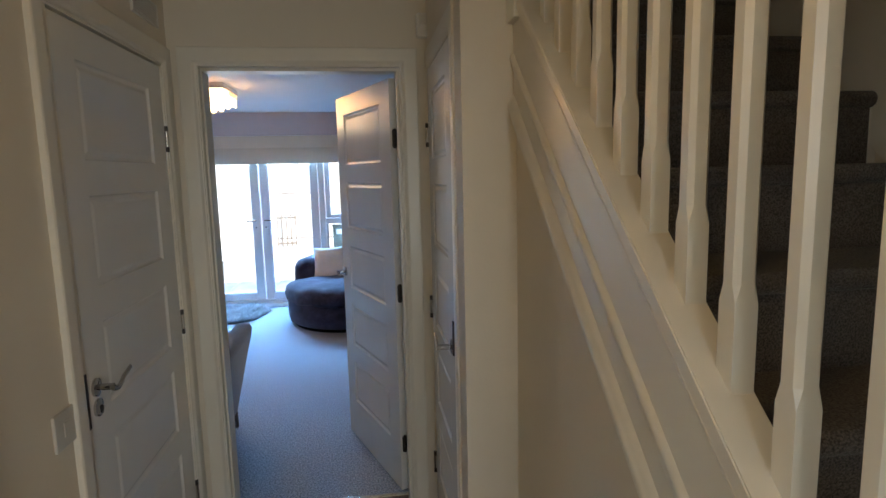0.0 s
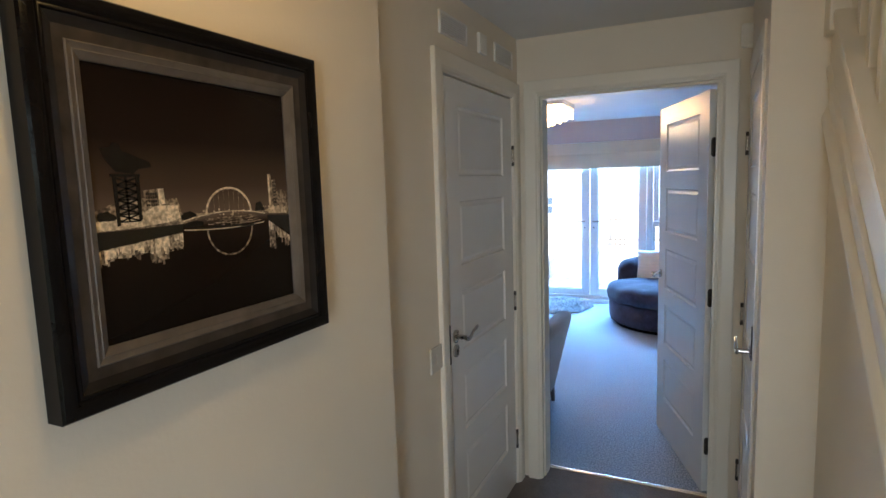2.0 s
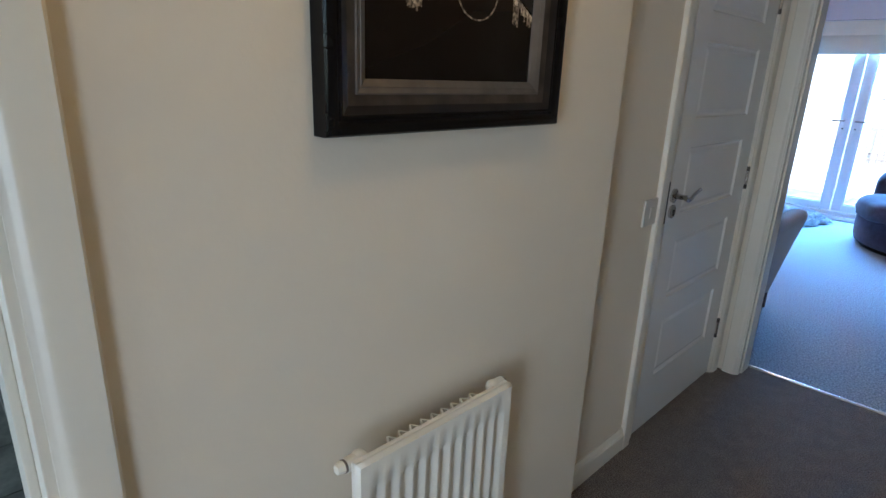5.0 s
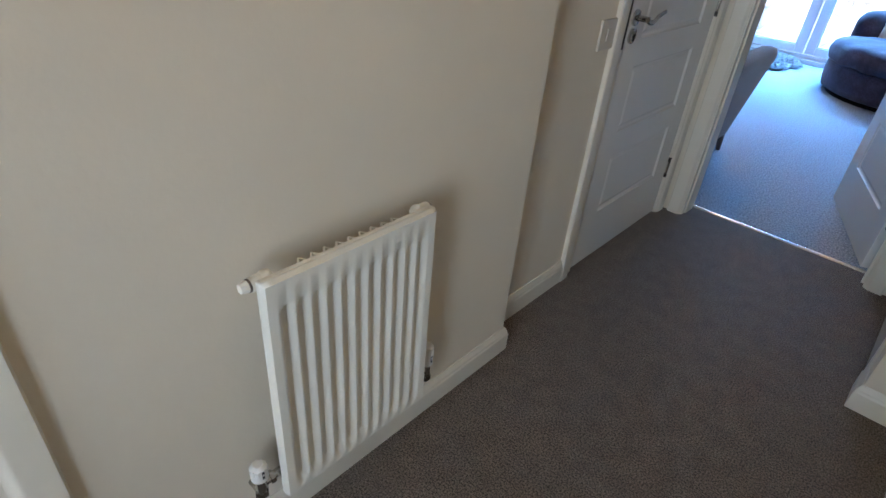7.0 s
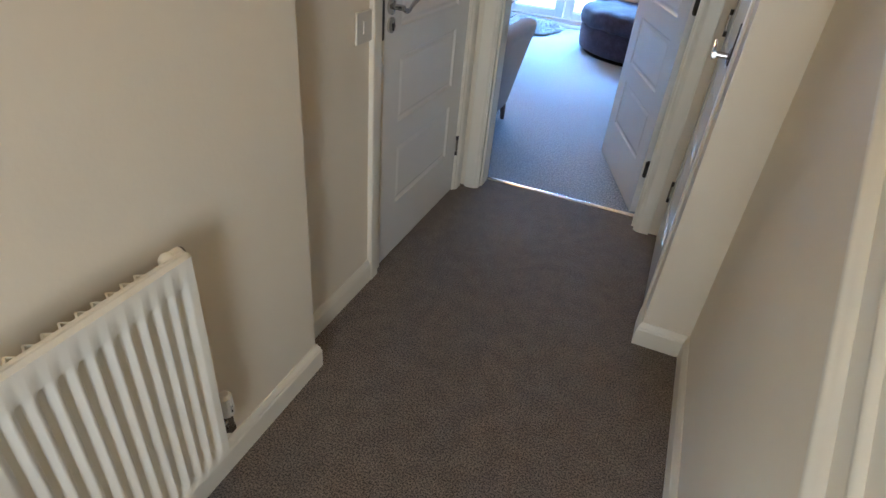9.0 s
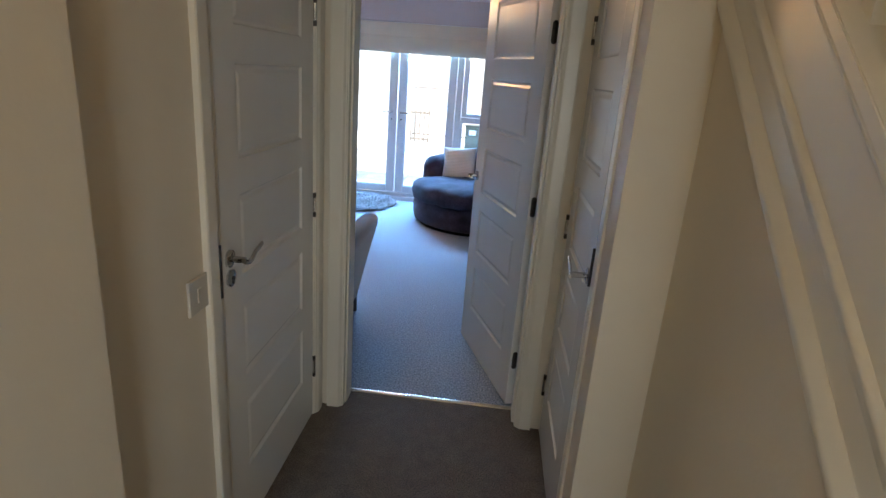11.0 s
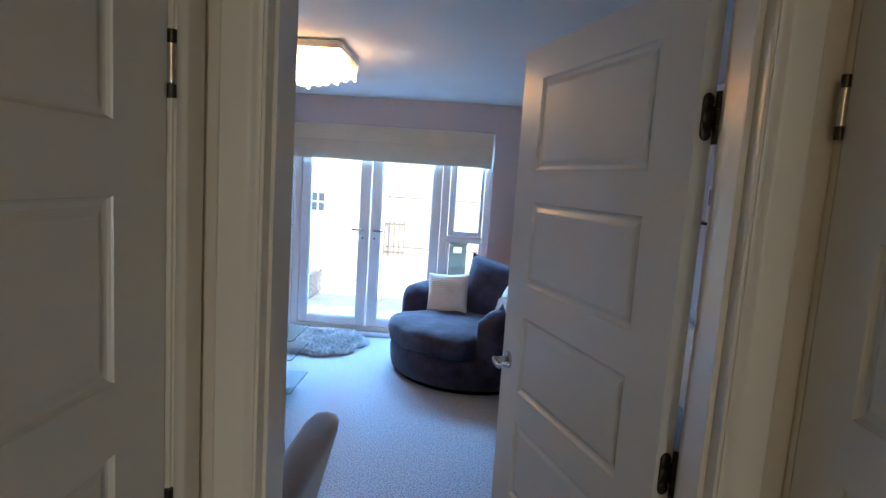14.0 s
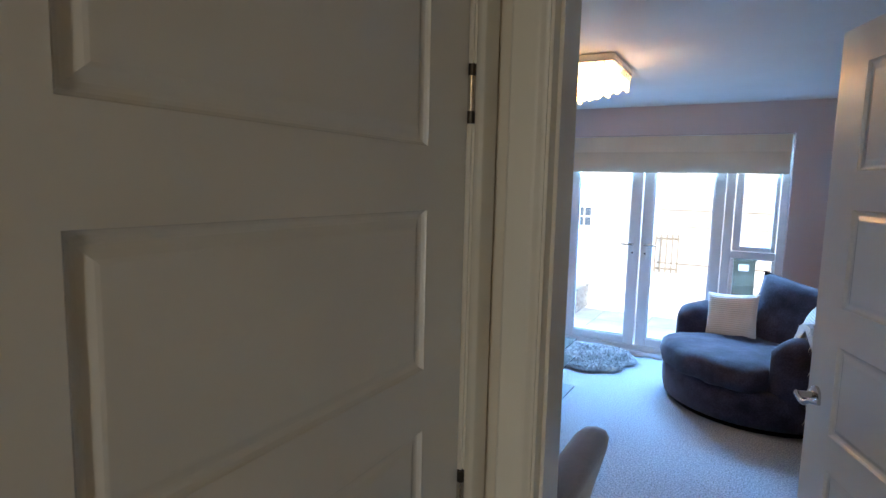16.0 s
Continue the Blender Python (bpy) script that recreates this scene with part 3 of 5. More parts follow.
def sloped_moulding(name, prof, label=""):
    """A moulding that runs along the string: prof holds how far it stands out, and its height below the cap."""
    bm = bmesh.new()
    y0_, y1_ = 0.0, L
    path = [lambda u, v, y=y: (-u, y, cap_z(SY0 + y) + v) for y in (y0_, y1_)]
    sweep(bm, prof, path)
    return smooth_by_angle(part(name, bm, TRIM, stairs, label), 38)


sloped_moulding("string_bead", [(0.008, -0.035), (0.0175, -0.035), (0.0195, -0.040), (0.0185, -0.047), (0.0125, -0.055), (0.0098, -0.060), (0.008, -0.060)])
sloped_moulding("string_moulding", [(0.008, -0.198), (0.0108, -0.198), (0.0165, -0.205), (0.0190, -0.214), (0.0185, -0.222), (0.0145, -0.229), (0.0140, -0.240), (0.0105, -0.250), (0.008, -0.250)])
sloped_moulding("string_moulding", [(0.008, -0.312), (0.0108, -0.312), (0.0170, -0.320), (0.0200, -0.333), (0.0245, -0.340), (0.0255, -0.356), (0.0220, -0.368), (0.0150, -0.380), (0.0105, -0.394), (0.0, -0.396), (0.0, -0.39)])
sloped("handrail", STR_X + 0.0, STR_X + 0.062, 0.90, 0.845, "white painted handrail")

rail = holder("balustrade", pose(STR_X, SY0, 0), "white painted stop-chamfered stair balusters", "balusters")


def baluster_mesh():
    bm = bmesh.new()
    h, b = 0.0162, 0.0162
    r8 = [(h, b * 0.56), (b * 0.56, h), (-b * 0.56, h), (-h, b * 0.56), (-h, -b * 0.56), (-b * 0.56, -h), (b * 0.56, -h), (h, -b * 0.56)]
    sq = [(h, h), (h, h), (-h, h), (-h, h), (-h, -h), (-h, -h), (h, -h), (h, -h)]
    # the square foot is cut to the slope of the cap
    secs = [(-0.02, sq, 1), (0.105, sq, 0), (0.130, r8, 0), (0.70, r8, 0), (0.725, sq, 0), (0.872, sq, 1)]
    rings = []
    for z, shape, cut in secs:
        rings.append([bm.verts.new((x, y, z + (SLOPE * y if cut else 0))) for x, y in shape])
    for a_, b_ in zip(rings, rings[1:]):
        for j in range(8):
            vs = []
            for v in (a_[j], a_[(j + 1) % 8], b_[(j + 1) % 8], b_[j]):
                if all((v.co - o.co).length > 1e-7 for o in vs):
                    vs.append(v)
            if len(vs) > 2:
                bm.faces.new(vs)
    return finish("baluster", bm, TRIM)


bal = baluster_mesh()
for k in range(17):
    y = 1.348 + 0.1098 * (k - 7)
    if y > STAIR_Y - 0.06:
        break
    o = new("baluster", bal)
    o.parent = rail
    o.location = (0.032, y - SY0, cap_z(y))
thing("newel_drop", boxes((1.165, 1.245, 2.325, STAIR_Y - 0.001, 1.966, CEIL_Z + 0.4), bevel=0.004), TRIM, "white painted newel post end under the landing", "newel post")


# ---- hall fixtures ----
def wall_vent(y0, y1, z0, z1):
    v = holder("wall_vent", pose(0, y0, z0), "white plastic louvred vent above the closed door", "vent", "vents above the door")
    w, h = y1 - y0, z1 - z0
    bm = boxes((0.0005, 0.010, 0, w, 0, 0.010), (0.0005, 0.010, 0, w, h - 0.010, h), (0.0005, 0.010, 0, 0.010, 0.010, h - 0.010), (0.0005, 0.010, w - 0.010, w, 0.010, h - 0.010), bevel=0.0015)
    part("frame", bm, PLASTIC, v)
    part("backing", boxes((0.0004, 0.002, 0.008, w - 0.008, 0.008, h - 0.008)), PLASTIC, v)
    n = 7
    for i in range(n):
        z = 0.012 + (h - 0.024) * (i + 0.5) / n
        bm = boxes((0.002, 0.009, 0.009, w - 0.009, z - 0.0016, z + 0.0016))
        part("slat", bm, PLASTIC, v)
    return v


wall_vent(2.335, 2.585, 2.122, 2.202)
wall_vent(2.905, 3.150, 2.122, 2.205)
s = holder("wall_sensor", pose(0, 2.705, 2.122), "small white plastic sensor between two vents", "sensor")
part("body", boxes((0.0005, 0.016, 0, 0.082, 0, 0.082), bevel=0.004), PLASTIC, s)
part("grille", boxes(*[(0.016, 0.0172, 0.014, 0.068, 0.016 + 0.009 * i, 0.020 + 0.009 * i) for i in range(6)]), PLASTIC, s)

s = holder("light_switch", pose(0, 2.178, 0.915), "white plastic light switch beside the door", "switch")
part("plate", boxes((0.0005, 0.009, 0, 0.092, 0, 0.092), bevel=0.003), SWITCH, s)
part("rocker", boxes((0.009, 0.012, 0.036, 0.056, 0.028, 0.064), bevel=0.001), SWITCH, s)

s = holder("motion_sensor", pose(0.995, END_Y, 2.115), "white rounded alarm sensor high in the corner", "alarm sensor")
bm = bmesh.new()
box(bm, -0.004, 0.058, -0.040, -0.0005, 0, 0.098, bevel=0.012, segs=4)
smooth_by_angle(part("body", bm, PLASTIC, s), 40)
bm = bmesh.new()
ball(bm, (0.027, -0.036, 0.036), 0.020, 14, 1, 0.5, 1.1)
part("lens", bm, PLASTIC, s, smooth=True)


# ---- radiator ----
def radiator():
    y0, y1, z0, z1, xf = 0.897, 1.312, 0.168, 0.742, 0.172
    rad = holder("radiator", pose(PIC_X, y0, 0), "white enamelled panel radiator under the picture", "radiator")
    ox, W = xf - PIC_X, y1 - y0
    ys, lev = [0.0, 0.004, 0.020], [0.012, 0.0, 0.0]
    n, p0, p1 = 11, 0.024, W - 0.024
    pitch = (p1 - p0) / n
    for i in range(n):
        b = p0 + i * pitch
        for f, l in ((0.10, 0), (0.34, 1), (0.64, 1), (0.90, 0)):
            ys.append(b + f * pitch)
            lev.append(l)
    ys += [W - 0.020, W - 0.004, W]
    lev += [0.0, 0.0, 0.012]
    zs = [(z0, 0.0), (z0 + 0.004, 0), (z0 + 0.030, 0), (z0 + 0.045, 1), (z1 - 0.070, 1), (z1 - 0.055, 0), (z1 - 0.005, 0), (z1, 0)]
    bm = bmesh.new()
    g = []
    for z, c in zs:
        row = []
        for i, y in enumerate(ys):
            l = lev[i]
            x = ox - (0.013 * c if l == 1 else l)
            if z in (z0, z1):
                x = ox - 0.010
            row.append(bm.verts.new((x, y, z)))
        g.append(row)
    for i in range(len(zs) - 1):
        for j in range(len(ys) - 1):
            bm.faces.new((g[i][j], g[i][j + 1], g[i + 1][j + 1], g[i + 1][j]))
    smooth_by_angle(part("panel", bm, RADIATOR, rad), 62)
    bm = boxes((ox - 0.024, ox - 0.0125, 0.0, W, z0, z1), bevel=0.003)
    part("back_panel", bm, RADIATOR, rad)
    bm = bmesh.new()
    fy0, fy1, m_ = 0.085, W - 0.075, 18
    prof = []
    for i in range(m_ + 1):
        prof.append((ox - 0.026 if i % 2 == 0 else ox - 0.050, fy0 + (fy1 - fy0) * i / m_))
    back = [(x, y + 0.004) for x, y in prof[::-1]]
    ring = prof + back
    lo = [bm.verts.new((x, y, z0 + 0.04)) for x, y in ring]
    hi = [bm.verts.new((x, y, z1 - 0.012)) for x, y in ring]
    k = len(ring)
    for i in range(k):
        bm.faces.new((lo[i], lo[(i + 1) % k], hi[(i + 1) % k], hi[i]))
    for i in range(m_):
        bm.faces.new((hi[i], hi[i + 1], hi[k - 2 - i], hi[k - 1 - i]))
    part("convector", bm, RADIATOR, rad, "folded white convector fins")
    for y, s_ in ((0.026, -1), (W - 0.026, 1)):
        bm = bmesh.new()
        ball(bm, (ox - 0.036, y, z1 - 0.014), 0.0165, 16)
        cyl(bm, (ox - 0.036, y, z1 - 0.014), (ox - 0.036, y + s_ * 0.030, z1 - 0.014), 0.0135, n=18)
        smooth_by_angle(part("boss", bm, RADIATOR, rad))
        bm = bmesh.new()
        cyl(bm, (ox - 0.036, y + s_ * 0.030, z1 - 0.014), (ox - 0.036, y + s_ * 0.034, z1 - 0.014), 0.0125, n=18)
        part("ring", bm, STEEL, rad)
        if s_ < 0:
            bm = bmesh.new()
            cyl(bm, (ox - 0.036, y - 0.034, z1 - 0.014), (ox - 0.036, y - 0.048, z1 - 0.014), 0.0115, 0.009, n=8)
            part("plug", bm, RADIATOR, rad, "white bleed plug")
    for y, s_ in ((0.0, -1), (W, 1)):
        x, z = ox - 0.036, z0 + 0.055
        v = holder("valve", Matrix.Identity(4))
        v.parent = rad
        bm = bmesh.new()
        cyl(bm, (x, y - s_ * 0.02, z), (x, y + s_ * 0.036, z), 0.010, n=14)
        cyl(bm, (x, y + s_ * 0.010, z), (x, y + s_ * 0.020, z), 0.0145, n=6)
        cyl(bm, (x, y + s_ * 0.040, z - 0.022), (x, y + s_ * 0.040, z + 0.024), 0.0125, n=16)
        cyl(bm, (x, y + s_ * 0.040, z - 0.034), (x, y + s_ * 0.040, z - 0.018), 0.0155, n=6)
        smooth_by_angle(part("body", bm, CHROME, v, "chrome valve body"))
        bm = bmesh.new()
        z2, hh = z + 0.024, (0.056 if s_ > 0 else 0.034)
        cyl(bm, (x, y + s_ * 0.040, z2), (x, y + s_ * 0.040, z2 + hh), 0.0185, 0.0165, n=22)
        cyl(bm, (x, y + s_ * 0.040, z2 + hh), (x, y + s_ * 0.040, z2 + hh + 0.008), 0.0165, 0.010, n=22)
        for i in range(11):
            an = i * math.tau / 11
            cyl(bm, (x + 0.018 * math.cos(an), y + s_ * 0.040 + 0.018 * math.sin(an), z2 + 0.022), (x + 0.0165 * math.cos(an), y + s_ * 0.040 + 0.0165 * math.sin(an), z2 + hh), 0.0022, n=6)
        smooth_by_angle(part("head", bm, PLASTIC, v, "white plastic thermostat head"))
        bm = boxes((x + 0.0175, x + 0.0192, y + s_ * 0.040 - 0.0022, y + s_ * 0.040 + 0.0022, z2 + 0.012, z2 + 0.034))
        part("mark", bm, GAP_SHADE_AND_MARKS, v)
        bm = bmesh.new()
        cyl(bm, (x + 0.006, y + s_ * 0.040, z - 0.036), (0.0, y + s_ * 0.040, z - 0.036), 0.0078, n=14)
        part("pipe", bm, CHROME if s_ > 0 else BRIGHT_STEEL, v, smooth=True)


radiator()


# ---- framed picture ----
def picture():
    y0, y1, z0, z1 = 0.880, 1.450, 1.291, 1.857
    p = holder("framed_picture", pose(PIC_X, y0, z0), "dark framed sepia night photograph of a river bridge", "picture")
    W, H = y1 - y0, z1 - z0

    def ring(name, prof, mat, label):
        bm = bmesh.new()
        path = [lambda u, v: (v, u, u), lambda u, v: (v, W - u, u), lambda u, v: (v, W - u, H - u), lambda u, v: (v, u, H - u)]
        sweep(bm, prof, path, closed=True)
        smooth_by_angle(part(name, bm, mat, p, label), 30)

    ring("outer_frame", [(0, 0.001), (0, 0.033), (0.003, 0.0375), (0.009, 0.0395), (0.017, 0.0385), (0.022, 0.0350), (0.024, 0.0335), (0.026, 0.0345), (0.029, 0.0345), (0.031, 0.0325), (0.031, 0.001)], BLACK, "glossy black outer moulding")
    ring("dark_frame", [(0.031, 0.001), (0.031, 0.0325), (0.035, 0.0300), (0.040, 0.0272), (0.044, 0.0255), (0.044, 0.001)], DARK_BRONZE, "dark bronze hollow moulding")
    ring("inner_frame", [(0.044, 0.001), (0.044, 0.0255), (0.050, 0.0236), (0.056, 0.0226), (0.060, 0.0224), (0.060, 0.001)], BRONZE, "bronze-grey hollow moulding")
    ring("slip", [(0.060, 0.001), (0.060, 0.0240), (0.062, 0.0252), (0.064, 0.0240), (0.070, 0.0216), (0.0715, 0.0226), (0.073, 0.0216), (0.080, 0.0185), (0.083, 0.0160), (0.083, 0.001)], PEWTER, "pewter slip with fine beads")
    iy0, iy1, iz0, iz1 = 0.082, W - 0.082, 0.082, H - 0.082
    iw, ih = iy1 - iy0, iz1 - iz0
    m_ = bpy.data.materials.new("photo_print")
    m_.use_nodes = True
    nt = m_.node_tree
    b = nt.nodes["Principled BSDF"]
    b.inputs["Roughness"].default_value = 0.16
    b.inputs["Specular IOR Level"].default_value = 0.15
    tc = nt.nodes.new("ShaderNodeTexCoord")
    sp = nt.nodes.new("ShaderNodeSeparateXYZ")
    cr = nt.nodes.new("ShaderNodeValToRGB")
    nt.links.new(tc.outputs["Generated"], sp.inputs[0])
    nt.links.new(sp.outputs[2], cr.inputs[0])
    nt.links.new(cr.outputs[0], b.inputs["Base Color"])
    e = cr.color_ramp.elements
    e[0].position, e[0].color = 0.0, (0.006, 0.004, 0.003, 1)
    e[1].position, e[1].color = 1.0, (0.008, 0.005, 0.004, 1)
    for pos, c in ((0.30, (0.010, 0.006, 0.004, 1)), (0.40, (0.020, 0.012, 0.008, 1)), (0.44, (0.14, 0.100, 0.072, 1)), (0.56, (0.065, 0.043, 0.030, 1)), (0.74, (0.016, 0.010, 0.008, 1))):
        el = e.new(pos)
        el.color = c
    part("print", boxes((0.008, 0.0125, iy0 - 0.006, iy1 + 0.006, iz0 - 0.006, iz1 + 0.006)), m_, p, "sepia night photograph")
    light = material("print_highlight", (0.86, 0.71, 0.50), 0.2, var=0.3, scale=45, colour2=(0.42, 0.32, 0.21), fine=0.35, fine_scale=150)
    mid = material("print_midtone", (0.40, 0.31, 0.21), 0.2, var=0.3, scale=40, colour2=(0.09, 0.062, 0.043), fine=0.6, fine_scale=170)
    dark = material("print_shadow", (0.010, 0.007, 0.005), 0.2)

    def P(u, v):
        return iy0 + u * iw, iz1 - v * ih

    def shape(bm, pts, x):
        """A flat patch of the print with its own thin edge."""
        pts = [P(min(1, max(0, u)), min(1, max(0, v))) for u, v in pts]
        lo = [bm.verts.new((0.0124, *q)) for q in pts]
        hi = [bm.verts.new((x, *q)) for q in pts]
        bm.faces.new(hi)
        for k in range(len(pts)):
            j = (k + 1) % len(pts)
            bm.faces.new((lo[k], lo[j], hi[j], hi[k]))
        return bm

    def rects(rs, x):
        bm = bmesh.new()
        for u0, v0, u1, v1 in rs:
            shape(bm, ((u0, v0), (u1, v0), (u1, v1), (u0, v1)), x)
        return bm

    def patch(name, mat, x, *polys):
        bm = bmesh.new()
        for q in polys:
            shape(bm, q, x)
        return tagged(part(name, bm, mat, p), kind="stuff")

    def line(name, mat, x, w, pts):
        bm = bmesh.new()
        for (ua, va), (ub, vb) in zip(pts, pts[1:]):
            d = Vector((ub - ua, vb - va))
            o = Vector((-d.y, d.x)).normalized() * w
            shape(bm, ((ua + o.x, va + o.y), (ub + o.x, vb + o.y), (ub - o.x, vb - o.y), (ua - o.x, va - o.y)), x)
        return tagged(part(name, bm, mat, p), kind="stuff")

    def bush(u, v, a, b):
        return [(u + a * (1 + 0.18 * math.sin(5 * k + u * 40)) * math.cos(k * math.tau / 14), v - b * max(-0.25, math.sin(k * math.tau / 14)) * (1 + 0.15 * math.sin(3 * k))) for k in range(14)]

    rnd = random.Random(5)
    # lit bank with its buildings, paler towards the quay
    patch("waterfront", mid, 0.0127, [(0, 0.518), (0.05, 0.500), (0.09, 0.485), (0.20, 0.475), (0.20, 0.446), (0.286, 0.438), (0.292, 0.482), (0.345, 0.480), (0.362, 0.545), (0.50, 0.548), (0.50, 0.560), (0.364, 0.586), (0, 0.589)],
          [(0.862, 0.385), (0.884, 0.383), (0.886, 0.415), (0.914, 0.408), (0.918, 0.470), (0.955, 0.460), (0.985, 0.475), (1, 0.470), (1, 0.584), (0.83, 0.572), (0.862, 0.555)])
    patch("waterfront_glow", light, 0.0129, [(0, 0.552), (0.06, 0.545), (0.12, 0.535), (0.20, 0.525), (0.25, 0.505), (0.345, 0.510), (0.355, 0.560), (0.30, 0.574), (0.15, 0.584), (0, 0.586)],
          [(0.262, 0.442), (0.286, 0.440), (0.290, 0.500), (0.262, 0.505)], [(0.864, 0.388), (0.872, 0.387), (0.876, 0.560), (0.864, 0.560)], [(0.835, 0.556), (0.90, 0.535), (0.96, 0.545), (0.985, 0.578), (0.86, 0.574)])
    spots = []
    for i in range(70):
        u = rnd.choice((rnd.uniform(0.0, 0.36), rnd.uniform(0.38, 0.86), rnd.uniform(0.86, 0.99)))
        v, r = rnd.uniform(0.535, 0.565), rnd.uniform(0.002, 0.005)
        spots.append((u, v - r, u + r * 1.6, v + r))
    tagged(part("lamp_glints", rects(spots, 0.0131), light, p), kind="stuff")
    panes = [(0.208 + 0.010 * i, 0.456 + 0.014 * j, 0.214 + 0.010 * i, 0.464 + 0.014 * j) for i in range(5) for j in range(4)]
    panes += [(0.893 + 0.008 * i, 0.42 + 0.016 * j, 0.898 + 0.008 * i, 0.430 + 0.016 * j) for i in range(3) for j in range(8)]
    tagged(part("dark_panes", rects(panes, 0.0131), dark, p), kind="stuff")
    # reflections on the river, drawn out downwards
    low_mid, low_light = [], []
    u = 0.0
    while u < 0.355:
        w = rnd.uniform(0.004, 0.010)
        top_ = 0.655 - 0.100 * u
        deep = 0.050 + 0.022 * noise.noise((u * 22, 0, 0)) + (0.048 if 0.205 < u < 0.285 else 0.012 if u > 0.285 else 0)
        low_mid.append((u, top_, u + w, top_ + deep * rnd.uniform(0.85, 1.12)))
        if rnd.random() < 0.72:
            low_light.append((u, top_ + 0.003, u + w, top_ + deep * rnd.uniform(0.35, 0.85)))
        u += w
    u = 0.852
    while u < 0.99:
        w = rnd.uniform(0.005, 0.010)
        top_ = 0.605 + 0.62 * (u - 0.845)
        low_mid.append((u, top_, u + w, top_ + rnd.uniform(0.03, 0.07) + (0.07 if u < 0.885 else 0)))
        if rnd.random() < 0.6:
            low_light.append((u, top_, u + w * 0.8, top_ + rnd.uniform(0.015, 0.04)))
        u += w
    for i in range(60):
        u, v = rnd.uniform(0.47, 0.76), rnd.uniform(0.570, 0.606)
        low_mid.append((u, v, u + rnd.uniform(0.01, 0.05), v + 0.004))
    tagged(part("mirrored_waterfront", rects(low_mid, 0.0127), mid, p), kind="stuff")
    tagged(part("mirrored_glow", rects(low_light, 0.0129), light, p), kind="stuff")
    patch("quay", dark, 0.0132, [(0, 0.590), (0.20, 0.592), (0.366, 0.586), (0.366, 0.616), (0.18, 0.636), (0, 0.654)], [(0.845, 0.580), (1, 0.590), (1, 0.690), (0.93, 0.645), (0.845, 0.602)],
          bush(0.395, 0.565, 0.035, 0.028), bush(0.795, 0.548, 0.030, 0.034), bush(0.045, 0.545, 0.035, 0.028), bush(0.42, 0.598, 0.05, 0.02))
    line("deck", light, 0.0134, 0.0026, [(0.365 + 0.0465 * k, 0.548 + 0.028 * ((k - 5.2) / 5.2) ** 2) for k in range(11)])
    line("mirrored_deck", light, 0.0133, 0.0022, [(0.368 + 0.0450 * k, 0.622 - 0.010 * ((k - 5) / 5) ** 2) for k in range(11)])
    line("deck_shadow", dark, 0.0133, 0.0050, [(0.42 + 0.042 * k, 0.610 + 0.0010 * k) for k in range(9)])
    # arch of the bridge and its mirror image
    for sgn, base, mt, high in ((-1, 0.558, light, 0.113), (1, 0.622, mid, 0.120)):
        line("arch", mt, 0.0135, 0.0042 if sgn < 0 else 0.0034, [(0.612 + 0.128 * math.cos(math.pi * k / 26), base + sgn * high * math.sin(math.pi * k / 26)) for k in range(27)])
    for k in range(9):
        u = 0.505 + 0.027 * k
        line("hanger", mid, 0.0128, 0.0006, [(u, 0.553), (u + 0.01 * (k - 4) / 4, 0.556 - 0.113 * math.sqrt(max(0.02, 1 - ((u - 0.612) / 0.128) ** 2)))])
    # crane: the jib with its engine house, the neck and the latticed tower
    patch("crane", dark, 0.0136, [(0.045, 0.292), (0.085, 0.288), (0.092, 0.272), (0.118, 0.275), (0.125, 0.300), (0.235, 0.340), (0.240, 0.358), (0.185, 0.366), (0.165, 0.384), (0.098, 0.376), (0.060, 0.332)],
          [(0.074, 0.384), (0.190, 0.384), (0.190, 0.394), (0.074, 0.394)], [(0.082, 0.394), (0.096, 0.394), (0.099, 0.570), (0.085, 0.574)], [(0.172, 0.394), (0.187, 0.394), (0.186, 0.556), (0.172, 0.558)])
    for k in range(6):
        va, vb = 0.397 + 0.027 * k, 0.424 + 0.027 * k
        line("lattice", dark, 0.0134, 0.0030, [(0.09, va), (0.18, vb)])
        line("lattice", dark, 0.0134, 0.0030, [(0.18, va), (0.09, vb)])
        line("lattice", dark, 0.0134, 0.0025, [(0.09, vb), (0.18, vb)])
    line("lattice", dark, 0.0134, 0.0040, [(0.133, 0.394), (0.133, 0.56)])


picture()


